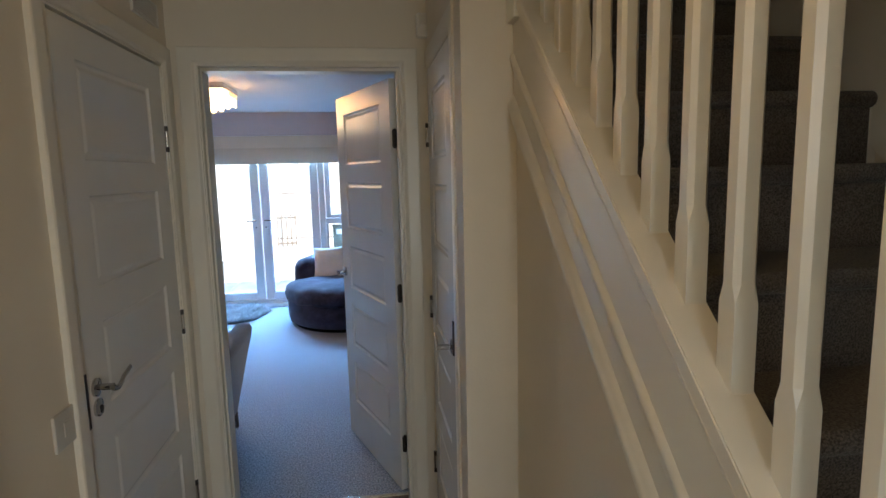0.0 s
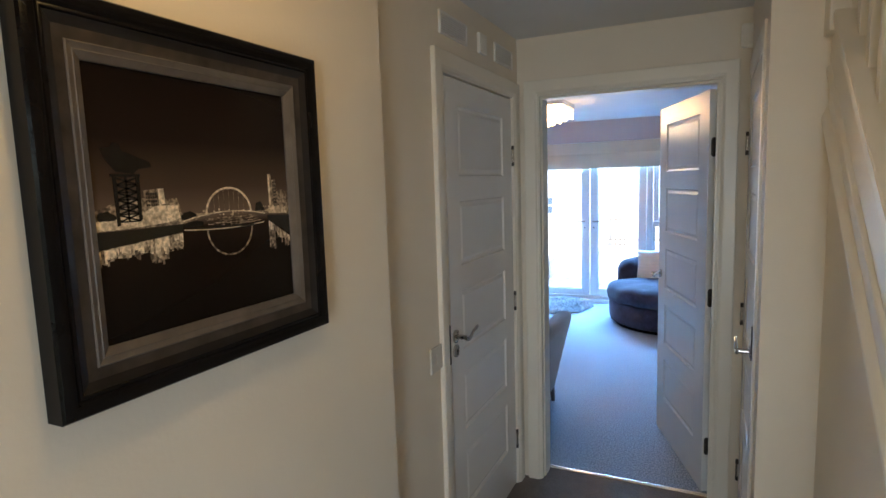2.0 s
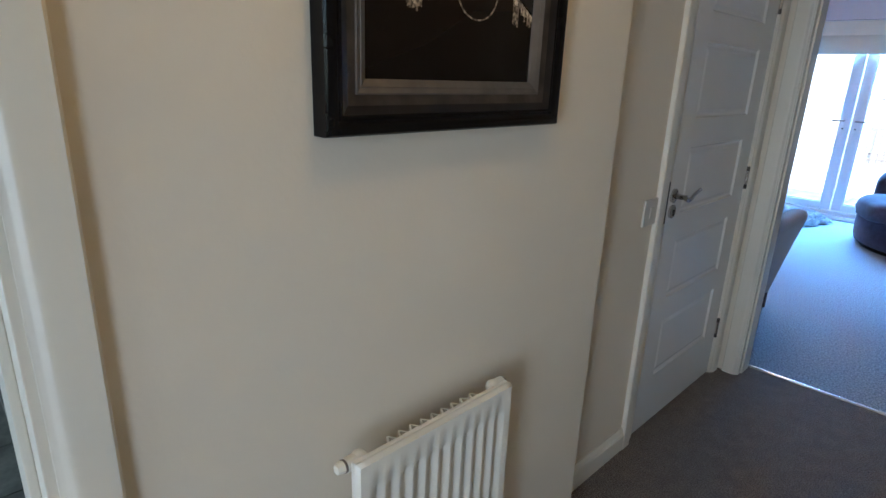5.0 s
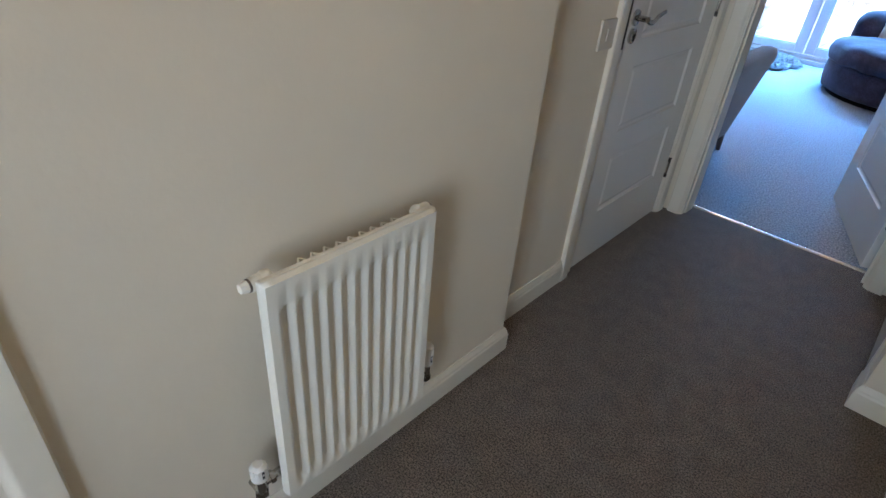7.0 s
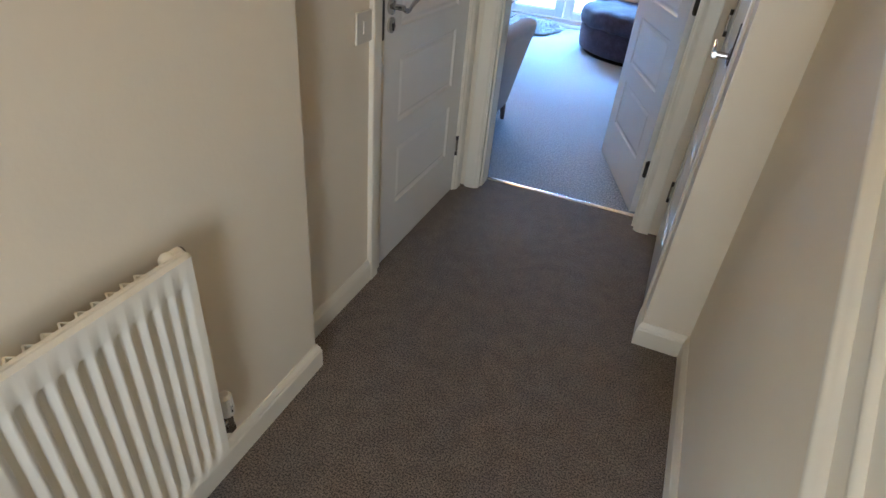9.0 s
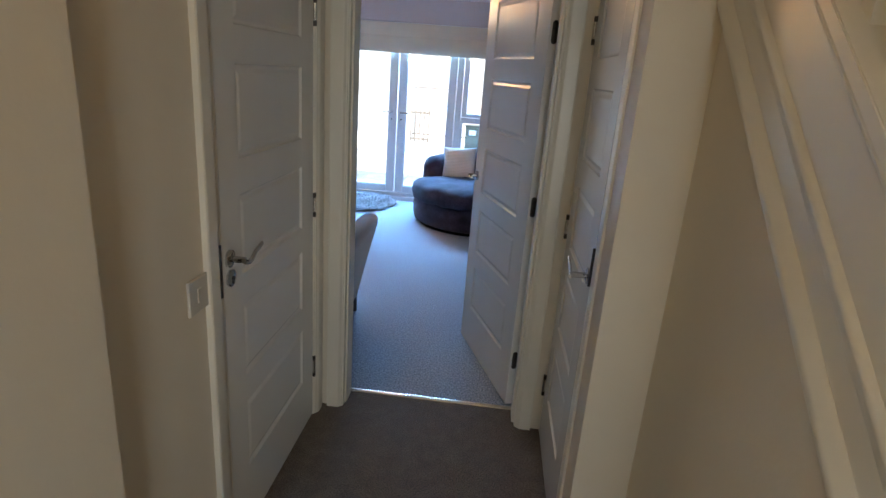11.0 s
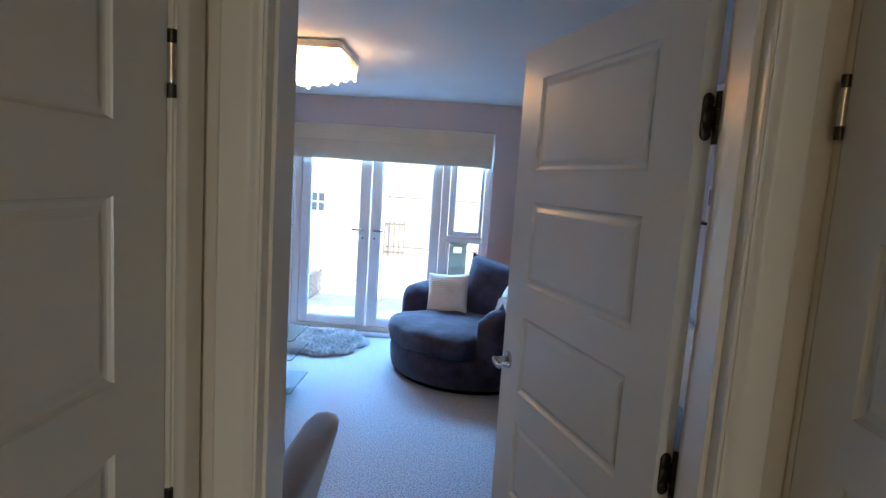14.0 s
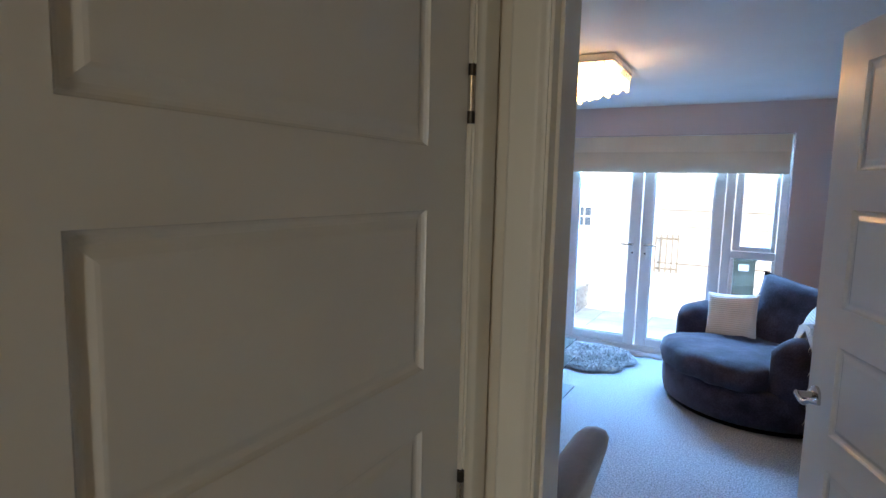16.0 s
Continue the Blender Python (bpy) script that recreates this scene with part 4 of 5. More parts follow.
# ---- living room: garden doors ----
def garden_doors():
    Y = 7.70
    g = holder("window_1", pose(0, Y, 0), "white plastic-framed glazed garden doors with side windows", "garden doors", kind="structure")
    c = -0.475

    def bars(name, rs, y0, y1, bevel=0.006, parent=g, label=""):
        return part(name, boxes(*[(x0, x1, y0, y1, z0, z1) for x0, x1, z0, z1 in rs], bevel=bevel), UPVC, parent, label)

    top = WZ - 0.002
    x0, x1 = WX0 + 0.002, WX1 - 0.002
    bars("window_frame", [(x0, x0 + 0.06, 0, top), (x1 - 0.06, x1, 0, top), (x0 + 0.06, x1 - 0.06, top - 0.06, top), (x0 + 0.06, x1 - 0.06, 0.0, 0.085),
                          (0.205, 0.275, 0.085, top - 0.06), (2 * c - 0.275, 2 * c - 0.205, 0.085, top - 0.06)], -0.005, 0.075)
    bars("transom", [(0.275, x1 - 0.06, 0.98, 1.045), (x0 + 0.06, 2 * c - 0.275, 0.98, 1.045)], -0.004, 0.07)
    part("window_sill", boxes((x0, x1, -0.06, -0.006, 0.0, 0.045), bevel=0.006), UPVC, g)
    for s in (-1, 1):
        la, lb = (c + 0.006, 0.200) if s > 0 else (2 * c - 0.200, c - 0.006)
        ga, gb = (-0.378, 0.118) if s > 0 else (2 * c - 0.118, 2 * c + 0.378)
        zb, zt = 0.092, top - 0.066
        d = bars("door_leaf", [(la, ga, zb, zt), (gb, lb, zb, zt), (ga, gb, zb, 0.168), (ga, gb, zt - 0.075, zt)], -0.016, 0.06)
        q = part("pane", boxes((ga - 0.004, gb + 0.004, 0.020, 0.026, 0.160, zt - 0.070)), GLASS, d)
        q.visible_shadow = False
        part("bead", boxes((ga, ga + 0.012, -0.008, 0.02, 0.168, zt - 0.075), (gb - 0.012, gb, -0.008, 0.02, 0.168, zt - 0.075), (ga + 0.012, gb - 0.012, -0.008, 0.02, 0.168, 0.180), bevel=0.003), UPVC, d)
        hx_ = (c + 0.050) if s > 0 else (c - 0.062)
        bm = boxes((hx_ - 0.013, hx_ + 0.013, -0.026, -0.016, 0.90, 1.10), bevel=0.003)
        part("handle_plate", bm, UPVC, d)
        bm = bmesh.new()
        cyl(bm, (hx_, -0.026, 1.045), (hx_, -0.062, 1.045), 0.009, n=14)
        box(bm, min(hx_ - s * 0.01, hx_ + s * 0.105), max(hx_ - s * 0.01, hx_ + s * 0.105), -0.072, -0.058, 1.036, 1.054, bevel=0.005)
        smooth_by_angle(part("handle", bm, BRIGHT_STEEL, d, "satin metal lever"))
        bm = bmesh.new()
        cyl(bm, (hx_, -0.0265, 0.965), (hx_, -0.030, 0.965), 0.008, n=14)
        part("lock", bm, GAP_SHADE_AND_MARKS, d)
        # side window: an opening sash above, a fixed pane below
        a, b = (0.282, x1 - 0.066) if s > 0 else (x0 + 0.066, 2 * c - 0.282)
        sh = bars("sash", [(a, a + 0.058, 1.050, top - 0.066), (b - 0.034, b, 1.050, top - 0.066), (a + 0.058, b - 0.034, 1.050, 1.092), (a + 0.058, b - 0.034, top - 0.12, top - 0.066)], -0.012, 0.055)
        q = part("pane", boxes((a + 0.05, b - 0.028, 0.020, 0.026, 1.085, top - 0.115)), GLASS, sh)
        q.visible_shadow = False
        part("catch", boxes((a + 0.020, a + 0.034, -0.034, -0.012, 1.42, 1.53), bevel=0.004), UPVC, sh)
        q = part("pane", boxes((a - 0.004, b + 0.004, 0.020, 0.026, 0.090, 0.978)), GLASS, g)
        q.visible_shadow = False
        part("bead", boxes((a - 0.006, a + 0.022, -0.002, 0.02, 0.087, 0.978), (b - 0.018, b + 0.004, -0.002, 0.02, 0.087, 0.978), (a + 0.022, b - 0.018, -0.002, 0.02, 0.087, 0.11), bevel=0.002), UPVC, g)


garden_doors()

# roman blind drawn up under the lintel
b = holder("roman_blind", pose(0, 7.625, 0), "cream linen roman blind drawn up above the garden doors", "blind")
bx0, bx1 = WX0 + 0.02, 0.650


def fold(z0, z1, y, belly, name):
    bm = bmesh.new()
    prof = []
    for i in range(9):
        s = i / 8
        prof.append((y - belly * math.sin(s * math.pi) ** 0.8, z1 + (z0 - z1) * s))
    prof += [(u + 0.004, v) for u, v in prof[::-1]]
    n = 14
    path = []
    for i in range(n + 1):
        x = bx0 + (bx1 - bx0) * i / n
        dz = 0.002 * math.sin(i * 1.7)
        path.append(lambda u, v, x=x, dz=dz: (x, u + dz, v + dz * 0.5))
    sweep(bm, prof, path)
    smooth_by_angle(part(name, bm, BLIND, b), 40)


part("headrail", boxes((bx0, bx1, -0.012, 0.03, 2.000, 2.027), bevel=0.003), UPVC, b)
fold(1.870, 2.022, -0.014, 0.006, "upper_fold")
fold(1.728, 1.885, -0.020, 0.016, "lower_fold")
fold(1.716, 1.780, -0.008, 0.010, "under_fold")
fold(1.704, 1.760, 0.004, 0.008, "bottom_hem")

# ---- crystal ceiling lamp ----
lx, ly, lw = -0.530, 5.670, 0.245
c = holder("ceiling_lamp", pose(lx, ly, CEIL_Z), "lit square crystal ceiling lamp with hanging drops", "ceiling lamp")
part("plate", boxes((-lw, lw, -lw, lw, -0.045, -0.0005), bevel=0.006), CHROME, c, "square chrome plate")
rnd = random.Random(3)
drop_me = finish("drop", cyl(bmesh.new(), (0, 0, 0), (0, 0, -1), 0.011, 0.009, n=6), CRYSTAL)
tip_me = finish("drop_tip", ball(bmesh.new(), (0, 0, 0), 0.011, 10), CRYSTAL_TIP, True)
hook_me = finish("hook", boxes((-0.002, 0.002, -0.002, 0.002, -0.033, 0)), BRIGHT_STEEL)
n = 11
for i in range(n):
    for j in range(n):
        x, y = -lw + 0.02 + (2 * lw - 0.04) * i / (n - 1), -lw + 0.02 + (2 * lw - 0.04) * j / (n - 1)
        edge = min(i, j, n - 1 - i, n - 1 - j)
        h = 0.075 + 0.018 * edge + rnd.uniform(-0.008, 0.008)
        low = 0.032 if edge == 0 else 0.0
        for nm, me, zz, sz in (("drop", drop_me, -0.046 - low, h - low), ("drop_tip", tip_me, -0.058 - h, 1)):
            o = new(nm, me)
            o.parent = c
            o.location = (x, y, zz)
            o.scale = (1, 1, sz)
        if edge == 0:
            o = new("hook", hook_me)
            o.parent = c
            o.location = (x * 1.055, y * 1.055, -0.045)


# ---- soft furniture ----
def pillow(w, h, t, n=14, droop=0.0, ribs=0, seed=1):
    """A stuffed cushion in the xz plane, thickness along y, with drawn-in corners."""
    bm = bmesh.new()
    grids = []
    for s in (-1, 1):
        g = []
        for i in range(n + 1):
            row = []
            for j in range(n + 1):
                u, v = -1 + 2 * i / n, -1 + 2 * j / n
                x = u * w / 2 * (0.93 + 0.07 * v * v)
                z = v * h / 2 * (0.93 + 0.07 * u * u)
                f = max(0.0, (1 - u ** 4) * (1 - v ** 4)) ** 0.55
                wob = 1 + 0.10 * noise.noise((u * 1.7 + seed * 3.1, v * 1.7, s))
                y = s * t / 2 * f * wob
                if ribs:
                    y += s * 0.0022 * math.sin(v * ribs * math.pi) * min(1, f * 2)
                z -= droop * (1 - u * u) * (v + 1) / 2
                row.append(bm.verts.new((x, y, z)))
            g.append(row)
        grids.append(g)
        for i in range(n):
            for j in range(n):
                bm.faces.new((g[i][j], g[i + 1][j], g[i + 1][j + 1], g[i][j + 1]))
    bmesh.ops.remove_doubles(bm, verts=bm.verts, dist=0.0006)
    return bm


CX, CY, FACE = 0.545, 6.915, 221.0
CHAIR_AT = pose(CX, CY, 0, 0, 0, FACE) @ Matrix.Diagonal((1.07, 1.07, 1, 1))
chair = holder("swivel_chair", CHAIR_AT, "round charcoal velvet swivel chair beside the garden doors", "armchair")


def prof_max(prof):
    return max(r for r, z in prof)


def seat_edge(an):
    """How far the seat cushion reaches: full at the front, within the arms behind."""
    d_ = abs((math.degrees(an) + 180) % 360 - 180)
    f = min(1, max(0, (d_ - 44) / 22))
    f = f * f * (3 - 2 * f)
    return 0.640 * (1 - f) + 0.425 * f


def lathe(bm, prof, n=56, wob=0.0, sx=1.0, dx=0.0, shape=None):
    rings = []
    for r, z in prof:
        if shape:
            k_ = r / prof_max(prof)
            rings.append([bm.verts.new((shape(a_ * math.tau / n) * k_ * (1 + wob * noise.noise((3 * math.cos(a_ * math.tau / n), 3 * math.sin(a_ * math.tau / n), z * 9))) * math.cos(a_ * math.tau / n), shape(a_ * math.tau / n) * k_ * math.sin(a_ * math.tau / n), z + 0.35 * wob * noise.noise((5 * k_ * math.cos(a_ * math.tau / n), 5 * k_ * math.sin(a_ * math.tau / n), 3)))) for a_ in range(n)])
            continue
        rings.append([bm.verts.new((dx + sx * (r + wob * noise.noise((4 * math.cos(a_ * math.tau / n), 4 * math.sin(a_ * math.tau / n), z * 9))) * math.cos(a_ * math.tau / n),
                                    (r + wob * noise.noise((4 * math.cos(a_ * math.tau / n) + 7, 4 * math.sin(a_ * math.tau / n), z * 9))) * math.sin(a_ * math.tau / n), z)) for a_ in range(n)])
    for a_, b_ in zip(rings, rings[1:]):
        for j in range(n):
            bm.faces.new((a_[j], a_[(j + 1) % n], b_[(j + 1) % n], b_[j]))
    bm.faces.new(rings[0])
    bm.faces.new(rings[-1])
    return bm


bm = lathe(bmesh.new(), [(0.55, 0.0), (0.56, 0.035), (0.54, 0.04)])
part("plinth", bm, BLACK, chair)
bm = lathe(bmesh.new(), [(0.575, 0.038), (0.598, 0.05), (0.610, 0.10), (0.615, 0.18), (0.612, 0.255), (0.600, 0.275), (0.57, 0.285)], wob=0.006)
part("base", bm, VELVET, chair, smooth=True)
bm = lathe(bmesh.new(), [(0.50, 0.275), (0.575, 0.285), (0.618, 0.315), (0.636, 0.365), (0.628, 0.42), (0.590, 0.462), (0.52, 0.483), (0.38, 0.497), (0.20, 0.502), (0.02, 0.500)], wob=0.06, shape=seat_edge, n=72)
part("seat_cushion", bm, VELVET, chair, smooth=True, at=Matrix.Diagonal((1, 1, 0.92, 1)))
# wrap-round back with arms: a rounded section led round the back
bm = bmesh.new()
path = []
N = 40
A0, A1 = 54, 304
for i in range(N + 1):
    th = radians(A0 + (A1 - A0) * i / N)
    s = i / N
    e = min(s, 1 - s)
    top = 0.640 + 0.11 * (0.5 - 0.5 * math.cos(min(1, e / 0.42) * math.pi))
    grow = min(1.0, 0.25 + 0.75 * math.sin(min(1.0, e / 0.055) * math.pi / 2))
    path.append(lambda u, v, th=th, top=top, grow=grow: ((0.530 + u * grow) * math.cos(th), (0.530 + u * grow) * math.sin(th), 0.10 + (top - 0.10) * (0.5 + (v - 0.5) * (0.55 + 0.45 * grow))))
prof = []
for k in range(9):
    an = math.pi * k / 8
    prof.append((0.100 * math.cos(an), 0.84 + 0.16 * math.sin(an)))
prof = [(0.090, 0.0), (0.103, 0.4)] + prof + [(-0.10, 0.4), (-0.085, 0.0)]
sweep(bm, prof, path)
o = part("shell", bm, VELVET, chair)
smooth_by_angle(o, 70)
bm = pillow(0.88, 0.58, 0.24, 16, seed=4)
part("back_cushion", bm, VELVET, chair, smooth=True, at=pose(-0.30, 0.10, 0.598, -16, 9, 109))

cush = thing("cushion", pillow(0.37, 0.37, 0.15, 96, ribs=22, seed=2), CREAM_KNIT, "cream ribbed cushion on the swivel chair", "cushion", "cushions on the swivel chair", smooth=True, at=pose(0.338, 7.10, 0.590, -18, -4, -12))
cush2 = thing("cushion", pillow(0.40, 0.36, 0.14, 96, ribs=22, seed=3), CREAM_KNIT, "cream ribbed cushion leaning on the chair arm", "cushion", "cushions on the swivel chair", smooth=True, at=pose(0.87, 6.76, 0.575, -20, 8, -70))


def tufts(bm, spots, rnd, length, width):
    for x, y, z, nx_, ny_, nz_ in spots:
        d_ = Vector((nx_ + rnd.uniform(-0.7, 0.7), ny_ + rnd.uniform(-0.7, 0.7), nz_ + rnd.uniform(-0.3, 0.3))).normalized()
        p_ = Vector((x, y, z))
        side = d_.cross(Vector((rnd.uniform(-1, 1), rnd.uniform(-1, 1), rnd.uniform(-1, 1)))).normalized()
        s2 = d_.cross(side)
        w = width * rnd.uniform(0.6, 1.3)
        l = length * rnd.uniform(0.6, 1.3)
        bend = Vector((0, 0, -0.35 * l))
        r0 = [bm.verts.new(p_ + (side * math.cos(q * 2.094) + s2 * math.sin(q * 2.094)) * w) for q in range(3)]
        r1 = [bm.verts.new(p_ + d_ * l * 0.6 + (side * math.cos(q * 2.094) + s2 * math.sin(q * 2.094)) * w * 0.6) for q in range(3)]
        tip = bm.verts.new(p_ + d_ * l + bend)
        for q in range(3):
            bm.faces.new((r0[q], r0[(q + 1) % 3], r1[(q + 1) % 3], r1[q]))
            bm.faces.new((r1[q], r1[(q + 1) % 3], tip))
    return bm


# fur throw over the outer side of the near arm
rnd = random.Random(8)
th = holder("fur_throw", CHAIR_AT, "white long-haired fur throw over the chair arm", "throw")
spots = []
A_ = 82
bm = bmesh.new()
path = []
for i in range(9):
    an = radians(A_ - 10 + 20 * i / 8)
    path.append(lambda u, v, an=an: ((0.530 + u) * math.cos(an), (0.530 + u) * math.sin(an), v))
sweep(bm, [(-0.10, 0.52), (-0.105, 0.62), (-0.07, 0.715), (0.0, 0.745), (0.07, 0.715), (0.102, 0.62), (0.108, 0.15), (0.095, 0.15), (0.085, 0.60), (0.0, 0.70), (-0.085, 0.60), (-0.085, 0.52)], path)
part("hide", bm, WHITE_FUR, th)
for i in range(1500):
    an = radians(A_ + rnd.uniform(-10, 10))
    z = rnd.uniform(0.13, 0.74)
    r_ = 0.639 if z < 0.6 else 0.530 + 0.108 * math.sqrt(max(0, 1 - ((z - 0.6) / 0.145) ** 2))
    spots.append((r_ * math.cos(an), r_ * math.sin(an), z, 0.5 * math.cos(an), 0.5 * math.sin(an), -0.7))
o = part("hair", tufts(bmesh.new(), spots, rnd, 0.055, 0.0045), WHITE_FUR, th)
tagged(o, kind="stuff")

# sheepskin rug
rug = holder("sheepskin_rug", pose(-0.86, 7.27, 0), "pale grey sheepskin rug on the carpet by the garden doors", "rug")
rnd = random.Random(11)


def rug_edge(an):
    return 0.385 / (math.cos(an) ** 4 + math.sin(an) ** 4) ** 0.25 + 0.03 * math.sin(2 * an + 0.6) + 0.025 * math.sin(5 * an + 1.2) + 0.02 * math.sin(9 * an)


bm = bmesh.new()
n = 48
rings = []
for f, z in ((1.0, 0.002), (0.97, 0.020), (0.8, 0.034), (0.45, 0.040), (0.05, 0.040)):
    rings.append([bm.verts.new((rug_edge(k * math.tau / n) * f * math.cos(k * math.tau / n), rug_edge(k * math.tau / n) * f * 0.88 * math.sin(k * math.tau / n), z + 0.008 * noise.noise((k * 0.7, f * 5, 0)) * (f < 0.97))) for k in range(n)])
for a_, b_ in zip(rings, rings[1:]):
    for j in range(n):
        bm.faces.new((a_[j], a_[(j + 1) % n], b_[(j + 1) % n], b_[j]))
bm.faces.new(rings[-1])
bm.faces.new(rings[0])
part("hide", bm, FUR, rug, smooth=True)
spots = []
for i in range(9000):
    an, f = rnd.uniform(0, math.tau), math.sqrt(rnd.uniform(0, 1))
    r_ = rug_edge(an) * f
    clump = noise.noise((r_ * math.cos(an) * 7, r_ * math.sin(an) * 7, 2.0))
    spots.append((r_ * math.cos(an), r_ * 0.88 * math.sin(an), 0.030 if f < 0.93 else 0.012, 0.9 * math.cos(an) * f + 0.8 * clump, 0.9 * math.sin(an) * f - 0.8 * clump, 0.8))
o = part("wool", tufts(bmesh.new(), spots, rnd, 0.078, 0.0058), FUR, rug)
tagged(o, kind="stuff")

# armchair whose raked back is turned to the doorway
AC = holder("armchair", pose(-0.070, 3.93, 0), "brown-grey velvet armchair with its raked back to the doorway", "armchair")


def back_section(y, k):
    """Outline in xz of the raked back at y; k shrinks it towards the rounded ends."""
    def f(u, v):
        z = 0.12 + (0.675 - 0.12) * v
        lean = 0.128 * v ** 1.15 - 0.01
        return (lean - 0.065 + u * k, y, 0.12 + (z - 0.12) * (0.93 + 0.07 * k))
    return f


bm = bmesh.new()
prof = [(0.060, 0.0), (0.066, 0.3), (0.066, 0.6), (0.066, 0.88), (0.060, 0.94), (0.040, 0.985), (0.0, 1.0), (-0.040, 0.985), (-0.060, 0.94), (-0.068, 0.85), (-0.07, 0.4), (-0.07, 0.0)]
path = []
for i in range(25):
    s = -1 + 2 * i / 24
    y = 0.425 * s
    k = 1.0 if abs(s) < 0.86 else math.sqrt(max(0.12, 1 - ((abs(s) - 0.86) / 0.14) ** 2))
    path.append(back_section(y, k))
sweep(bm, prof, path)
smooth_by_angle(part("backrest", bm, VELVET_BROWN, AC), 60)
bm = boxes((-0.78, -0.13, -0.30, 0.30, 0.12, 0.42), bevel=0.04)
part("seat", bm, VELVET_BROWN, AC, smooth=True)
for s in (-1, 1):
    bm = boxes((-0.76, -0.10, s * 0.36 - 0.06, s * 0.36 + 0.06, 0.12, 0.58), bevel=0.045)
    part("arm", bm, VELVET_BROWN, AC, smooth=True)
for x in (-0.70, -0.045):
    for s in (-1, 1):
        bm = bmesh.new()
        cyl(bm, (x, s * 0.385, 0.125), (x + (0.01 if x > -0.3 else -0.01), s * 0.39, 0.0), 0.022, 0.014, n=14)
        part("foot", bm, WOOD, AC, "dark wooden foot")

# glass table of three tiers, its corner towards the doorway
gt = holder("glass_table", pose(-0.632, 5.85, 0), "three-tier clear glass table with a pale metal frame", "table")
for z in (0.10, 0.325, 0.455):
    part("shelf", boxes((-0.95, 0.0, 0.0, 0.42, z - 0.008, z), bevel=0.002), TABLE_GLASS, gt)
for x in (-0.72, -0.30):
    for y in (0.05, 0.37):
        bm = bmesh.new()
        cyl(bm, (x, y, 0.0), (x, y, 0.447), 0.016, n=14)
        part("leg", bm, BRIGHT_STEEL, gt)

# sofa along the east wall, seen past the hinges of the open door
sf = holder("sofa", pose(1.98, 5.3, 0), "plum velvet sofa along the living room wall", "sofa")
part("base", boxes((-0.92, -0.02, -0.95, 0.95, 0.06, 0.40), bevel=0.03), VELVET_BROWN, sf, smooth=True)
part("backrest", boxes((-0.24, -0.02, -0.95, 0.95, 0.40, 0.82), bevel=0.05), VELVET_BROWN, sf, smooth=True)
for s_ in (-1, 1):
    part("arm", boxes((-0.92, -0.02, s_ * 0.98 - 0.10, s_ * 0.98 + 0.10, 0.06, 0.60), bevel=0.05), VELVET_BROWN, sf, smooth=True)
    part("seat_cushion", boxes((-0.93, -0.22, s_ * 0.45 - 0.43, s_ * 0.45 + 0.43, 0.40, 0.52), bevel=0.04), VELVET_BROWN, sf, smooth=True)
thing("cushion", pillow(0.45, 0.42, 0.16, 14, seed=7), CREAM_KNIT, "pale cushion leaning on the sofa back", "cushion", smooth=True, at=pose(1.62, 5.10, 0.72, -14, 0, -84))
sh = holder("wall_shelf", pose(1.999, 5.75, 1.42), "slim black shelf with a small photograph", "shelf")
part("board", boxes((-0.11, 0, -0.45, 0.45, -0.018, 0.0), bevel=0.002), BLACK, sh)
pf = holder("photo_frame", pose(1.93, 5.75, 1.42), "small white-framed photograph standing on the shelf", "photo frame")
part("frame", boxes((-0.008, 0.008, -0.09, 0.09, 0.0, 0.22), bevel=0.002), PLASTIC, pf)
part("picture", boxes((-0.010, -0.008, -0.07, 0.07, 0.10, 0.20)), WOOD, pf)

# ---- kitchen beyond the side doorway ----
thing("floor_kitchen", boxes((-2.5, -0.045, -1.6, 2.1, -0.06, -0.004)), GROUT, "pale grout bed of the kitchen floor", "floor", kind="structure")
kf = bpy.data.objects["floor_kitchen"]
bm = boxes((-0.154, 0.154, -0.154, 0.154, -0.0035, 0.002))
tile_me = finish("tile", bm, TILE)
for i in range(8):
    for j in range(12):
        o = new("tile", tile_me)
        o.parent = kf
        o.location = (-0.1435 - 0.3133 * i, -1.466 + 0.3133 * j, 0)
k = holder("kitchen_cabinet", pose(-2.17, 0.75, 0), "dark kitchen unit with a pale rail and plinth grille", "cabinet")
part("body", boxes((-0.30, 0.0, -0.9, 1.2, 0.18, 0.88), bevel=0.004), CABINET, k)
part("plinth", boxes((-0.30, -0.01, -0.9, 1.2, 0.0, 0.135)), CABINET, k)
part("kick_rail", boxes((-0.30, 0.004, -0.9, 1.2, 0.137, 0.178), bevel=0.003), TRIM, k)
g = part("grille", boxes((-0.01, -0.004, -0.26, 0.10, 0.018, 0.118), bevel=0.002), STEEL, k, "dark plinth grille")
for i in range(16):
    part("slot", boxes((-0.0045, -0.0025, -0.245 + i * 0.021, -0.234 + i * 0.021, 0.028, 0.108)), GAP_SHADE_AND_MARKS, g)

# ---- garden ----
thing("ground", boxes((-300, 300, FAR_Y + 0.3, 400, -0.6, -0.12)), GRASS, "short lawn behind the house", "lawn", kind="structure")
thing("ground_front", boxes((-300, 300, -300, -1.9, -0.6, -0.12)), GRASS, "ground before the house", "lawn", kind="structure")
pt = thing("patio", boxes((-14, 14, FAR_Y + 0.3, 29.0, -0.13, -0.09)), PAVING, "pale stone patio outside the garden doors", "patio", kind="structure")
slab_me = finish("slab", boxes((-0.296, 0.296, -0.296, 0.296, 0, 0.045), bevel=0.004), PAVING)
for i in range(14):
    for j in range(6):
        o = new("slab", slab_me)
        o.parent = pt
        o.location = (-3.9 + 0.6 * i, 8.22 + 0.6 * j, -0.09)
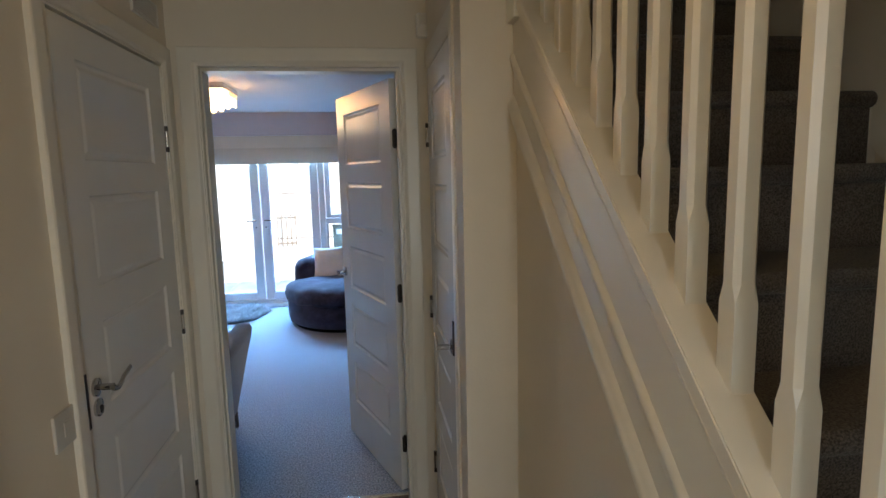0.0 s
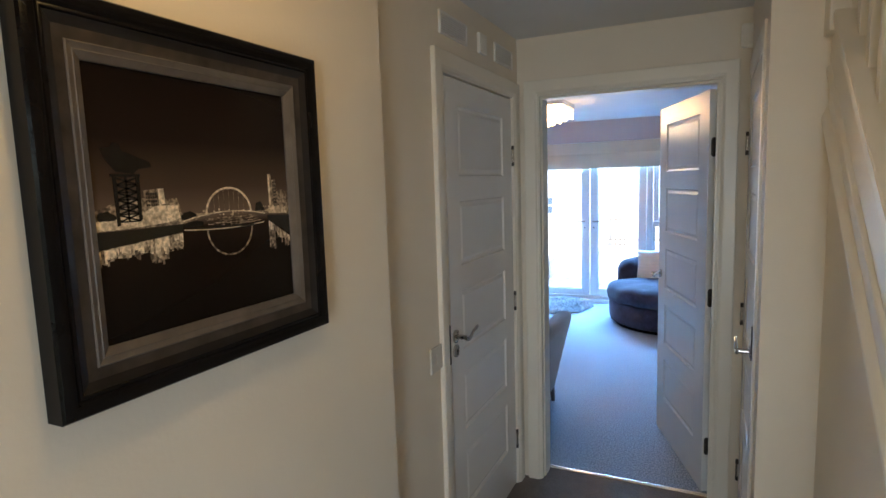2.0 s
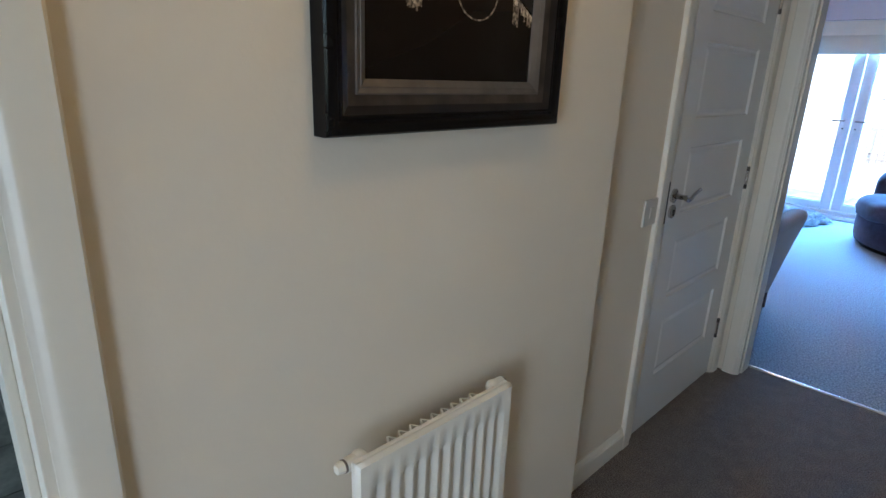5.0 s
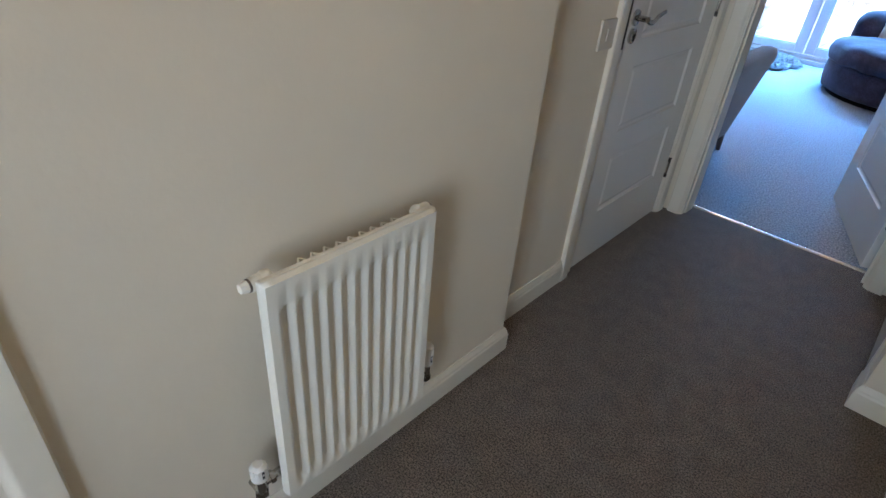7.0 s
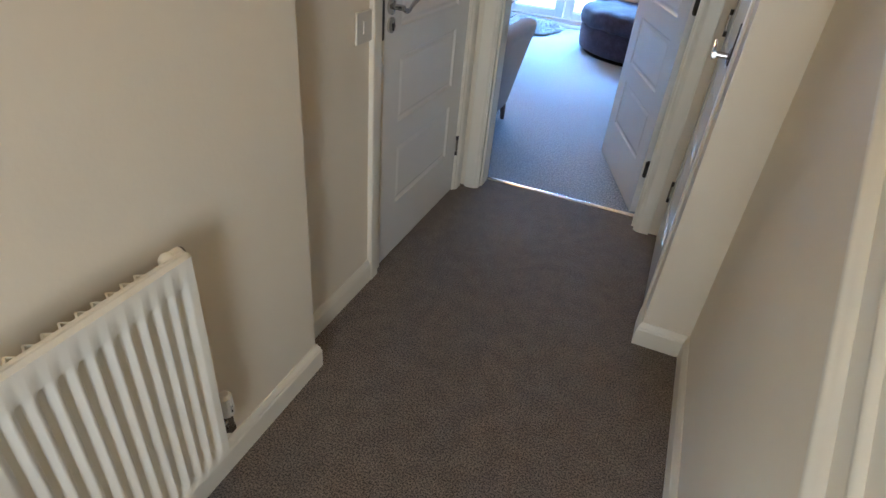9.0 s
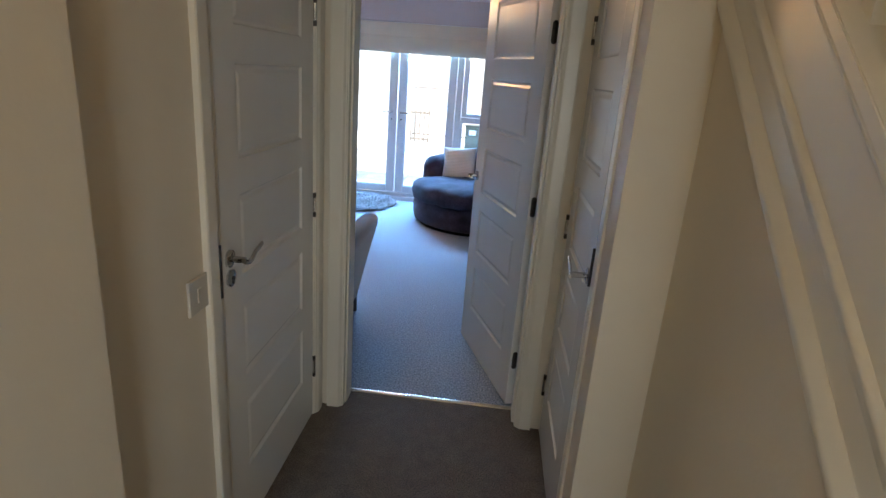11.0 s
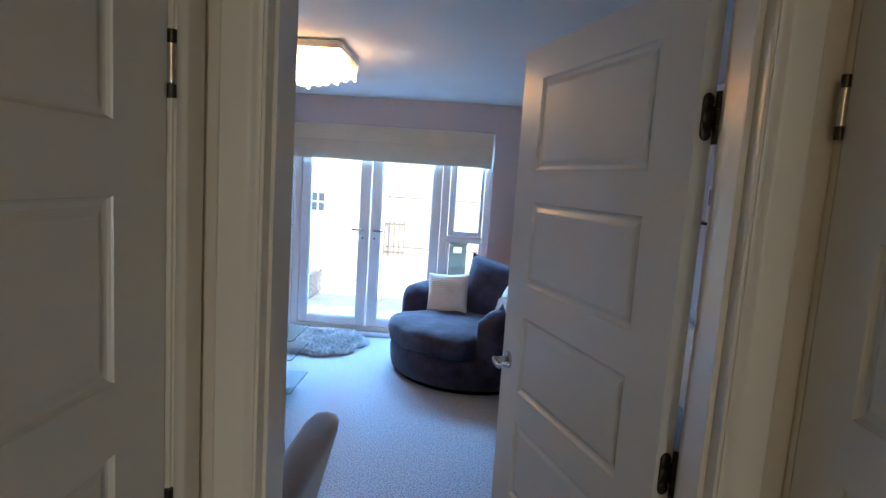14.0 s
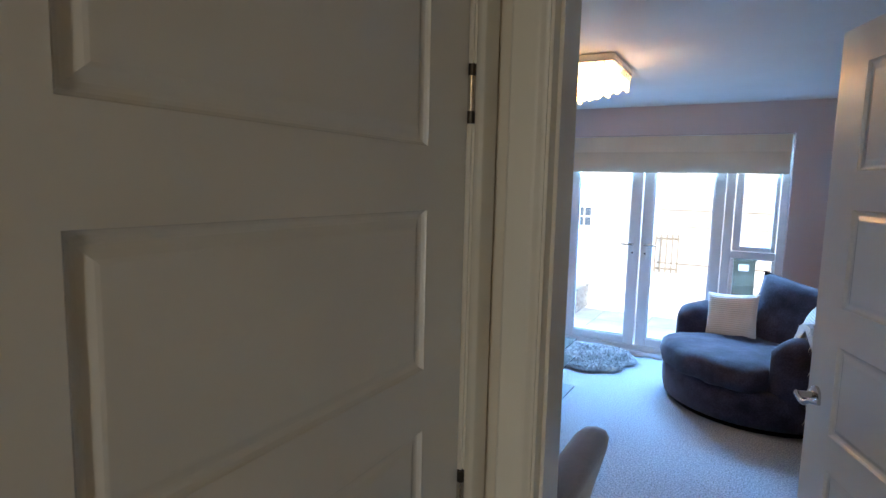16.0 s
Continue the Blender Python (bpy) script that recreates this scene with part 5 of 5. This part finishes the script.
fence = holder("garden_fence", pose(0, 12.6, -0.12), "pale rail fence with a slatted gate across the garden", "fence")
post = finish("post", boxes((-0.05, 0.05, -0.05, 0.05, 0, 1.35), bevel=0.006), RENDERED)
for i in range(7):
    o = new("post", post)
    o.parent = fence
    o.location = (-1.0 + 1.9 * i, 0, 0)
railm = finish("rail", boxes((0, 9.5, -0.02, 0.02, -0.012, 0.012)), FENCE)
for z in (1.33, 0.42):
    o = new("rail", railm)
    o.parent = fence
    o.location = (-1.0, -0.07, z)
gate = part("gate", boxes((-1.05, -0.65, -0.10, -0.08, 0.82, 0.86)), FENCE, fence)
part("gate_rail", boxes((-1.05, -0.65, -0.10, -0.08, 0.30, 0.34)), FENCE, gate)
slatm = finish("slat", boxes((-0.012, 0.012, -0.015, 0.015, 0.25, 0.92)), FENCE)
for i in range(5):
    o = new("slat", slatm)
    o.parent = gate
    o.location = (-1.03 + 0.09 * i, -0.11, 0)
h = holder("garage", pose(-5.0, 16, -0.12), "pale rendered garage with a small four-pane window", "garage")
part("wall", boxes((-4, 3.4, 0, 6, 0, 2.6)), RENDERED, h)
bm = bmesh.new()
sweep(bm, [(-0.3, 2.6), (6.3, 2.6), (3, 4.2)], [lambda u, v: (-4.2, u, v), lambda u, v: (3.6, u, v)])
part("roof", bm, ROOF, h)
x, z = 1.78, 0.98
w = part("window", boxes((x - 0.20, x + 0.20, -0.03, 0.02, z - 0.27, z + 0.27)), UPVC, h)
for sx_ in (-1, 1):
    for sz_ in (-1, 1):
        part("pane", boxes((x + sx_ * 0.088 - 0.07, x + sx_ * 0.088 + 0.07, -0.04, -0.03, z + sz_ * 0.118 - 0.098, z + sz_ * 0.118 + 0.098)), WINDOW_DARK, w)
h = holder("neighbour_house", pose(4.0, 30, -0.12), "pale rendered house beyond the garden", "house")
part("wall", boxes((-8, 14, 0, 8, 0, 5.2)), RENDERED, h)
bm = bmesh.new()
sweep(bm, [(-0.4, 5.2), (8.4, 5.2), (4, 8.2)], [lambda u, v: (-8.3, u, v), lambda u, v: (14.3, u, v)])
part("roof", bm, ROOF, h)
gb = holder("garden_box", pose(-1.87, 9.55, -0.045), "grey woven garden storage box on the patio", "storage box")
part("body", boxes((-0.40, 0.40, -0.30, 0.30, 0.0, 0.29), bevel=0.012), WICKER, gb)
for i in range(6):
    part("weave_band", boxes((-0.404, 0.404, -0.304, 0.304, 0.020 + 0.044 * i, 0.046 + 0.044 * i), bevel=0.003), WICKER, gb)
part("lid", boxes((-0.42, 0.42, -0.32, 0.32, 0.29, 0.33), bevel=0.012), WICKER, gb)
u = holder("utility_box", pose(0.375, 9.15, -0.045), "dark green metal box with a pale label on the patio", "utility box")
part("body", boxes((-0.105, 0.105, -0.10, 0.10, 0, 0.86), bevel=0.008), GREEN_BOX, u)
part("lid", boxes((-0.115, 0.115, -0.11, 0.11, 0.86, 0.89), bevel=0.006), GREEN_BOX, u)
part("label_plate", boxes((-0.055, 0.045, -0.106, -0.10, 0.755, 0.825)), UPVC, u, "pale label plate")

# unseen fixture, added above the bulb that the warm hall light implies
hb = holder("unseen_bulb_holder", pose(0.56, 1.00, CEIL_Z), "white ceiling bulb holder, unseen, added above the hall bulb", "ceiling light")
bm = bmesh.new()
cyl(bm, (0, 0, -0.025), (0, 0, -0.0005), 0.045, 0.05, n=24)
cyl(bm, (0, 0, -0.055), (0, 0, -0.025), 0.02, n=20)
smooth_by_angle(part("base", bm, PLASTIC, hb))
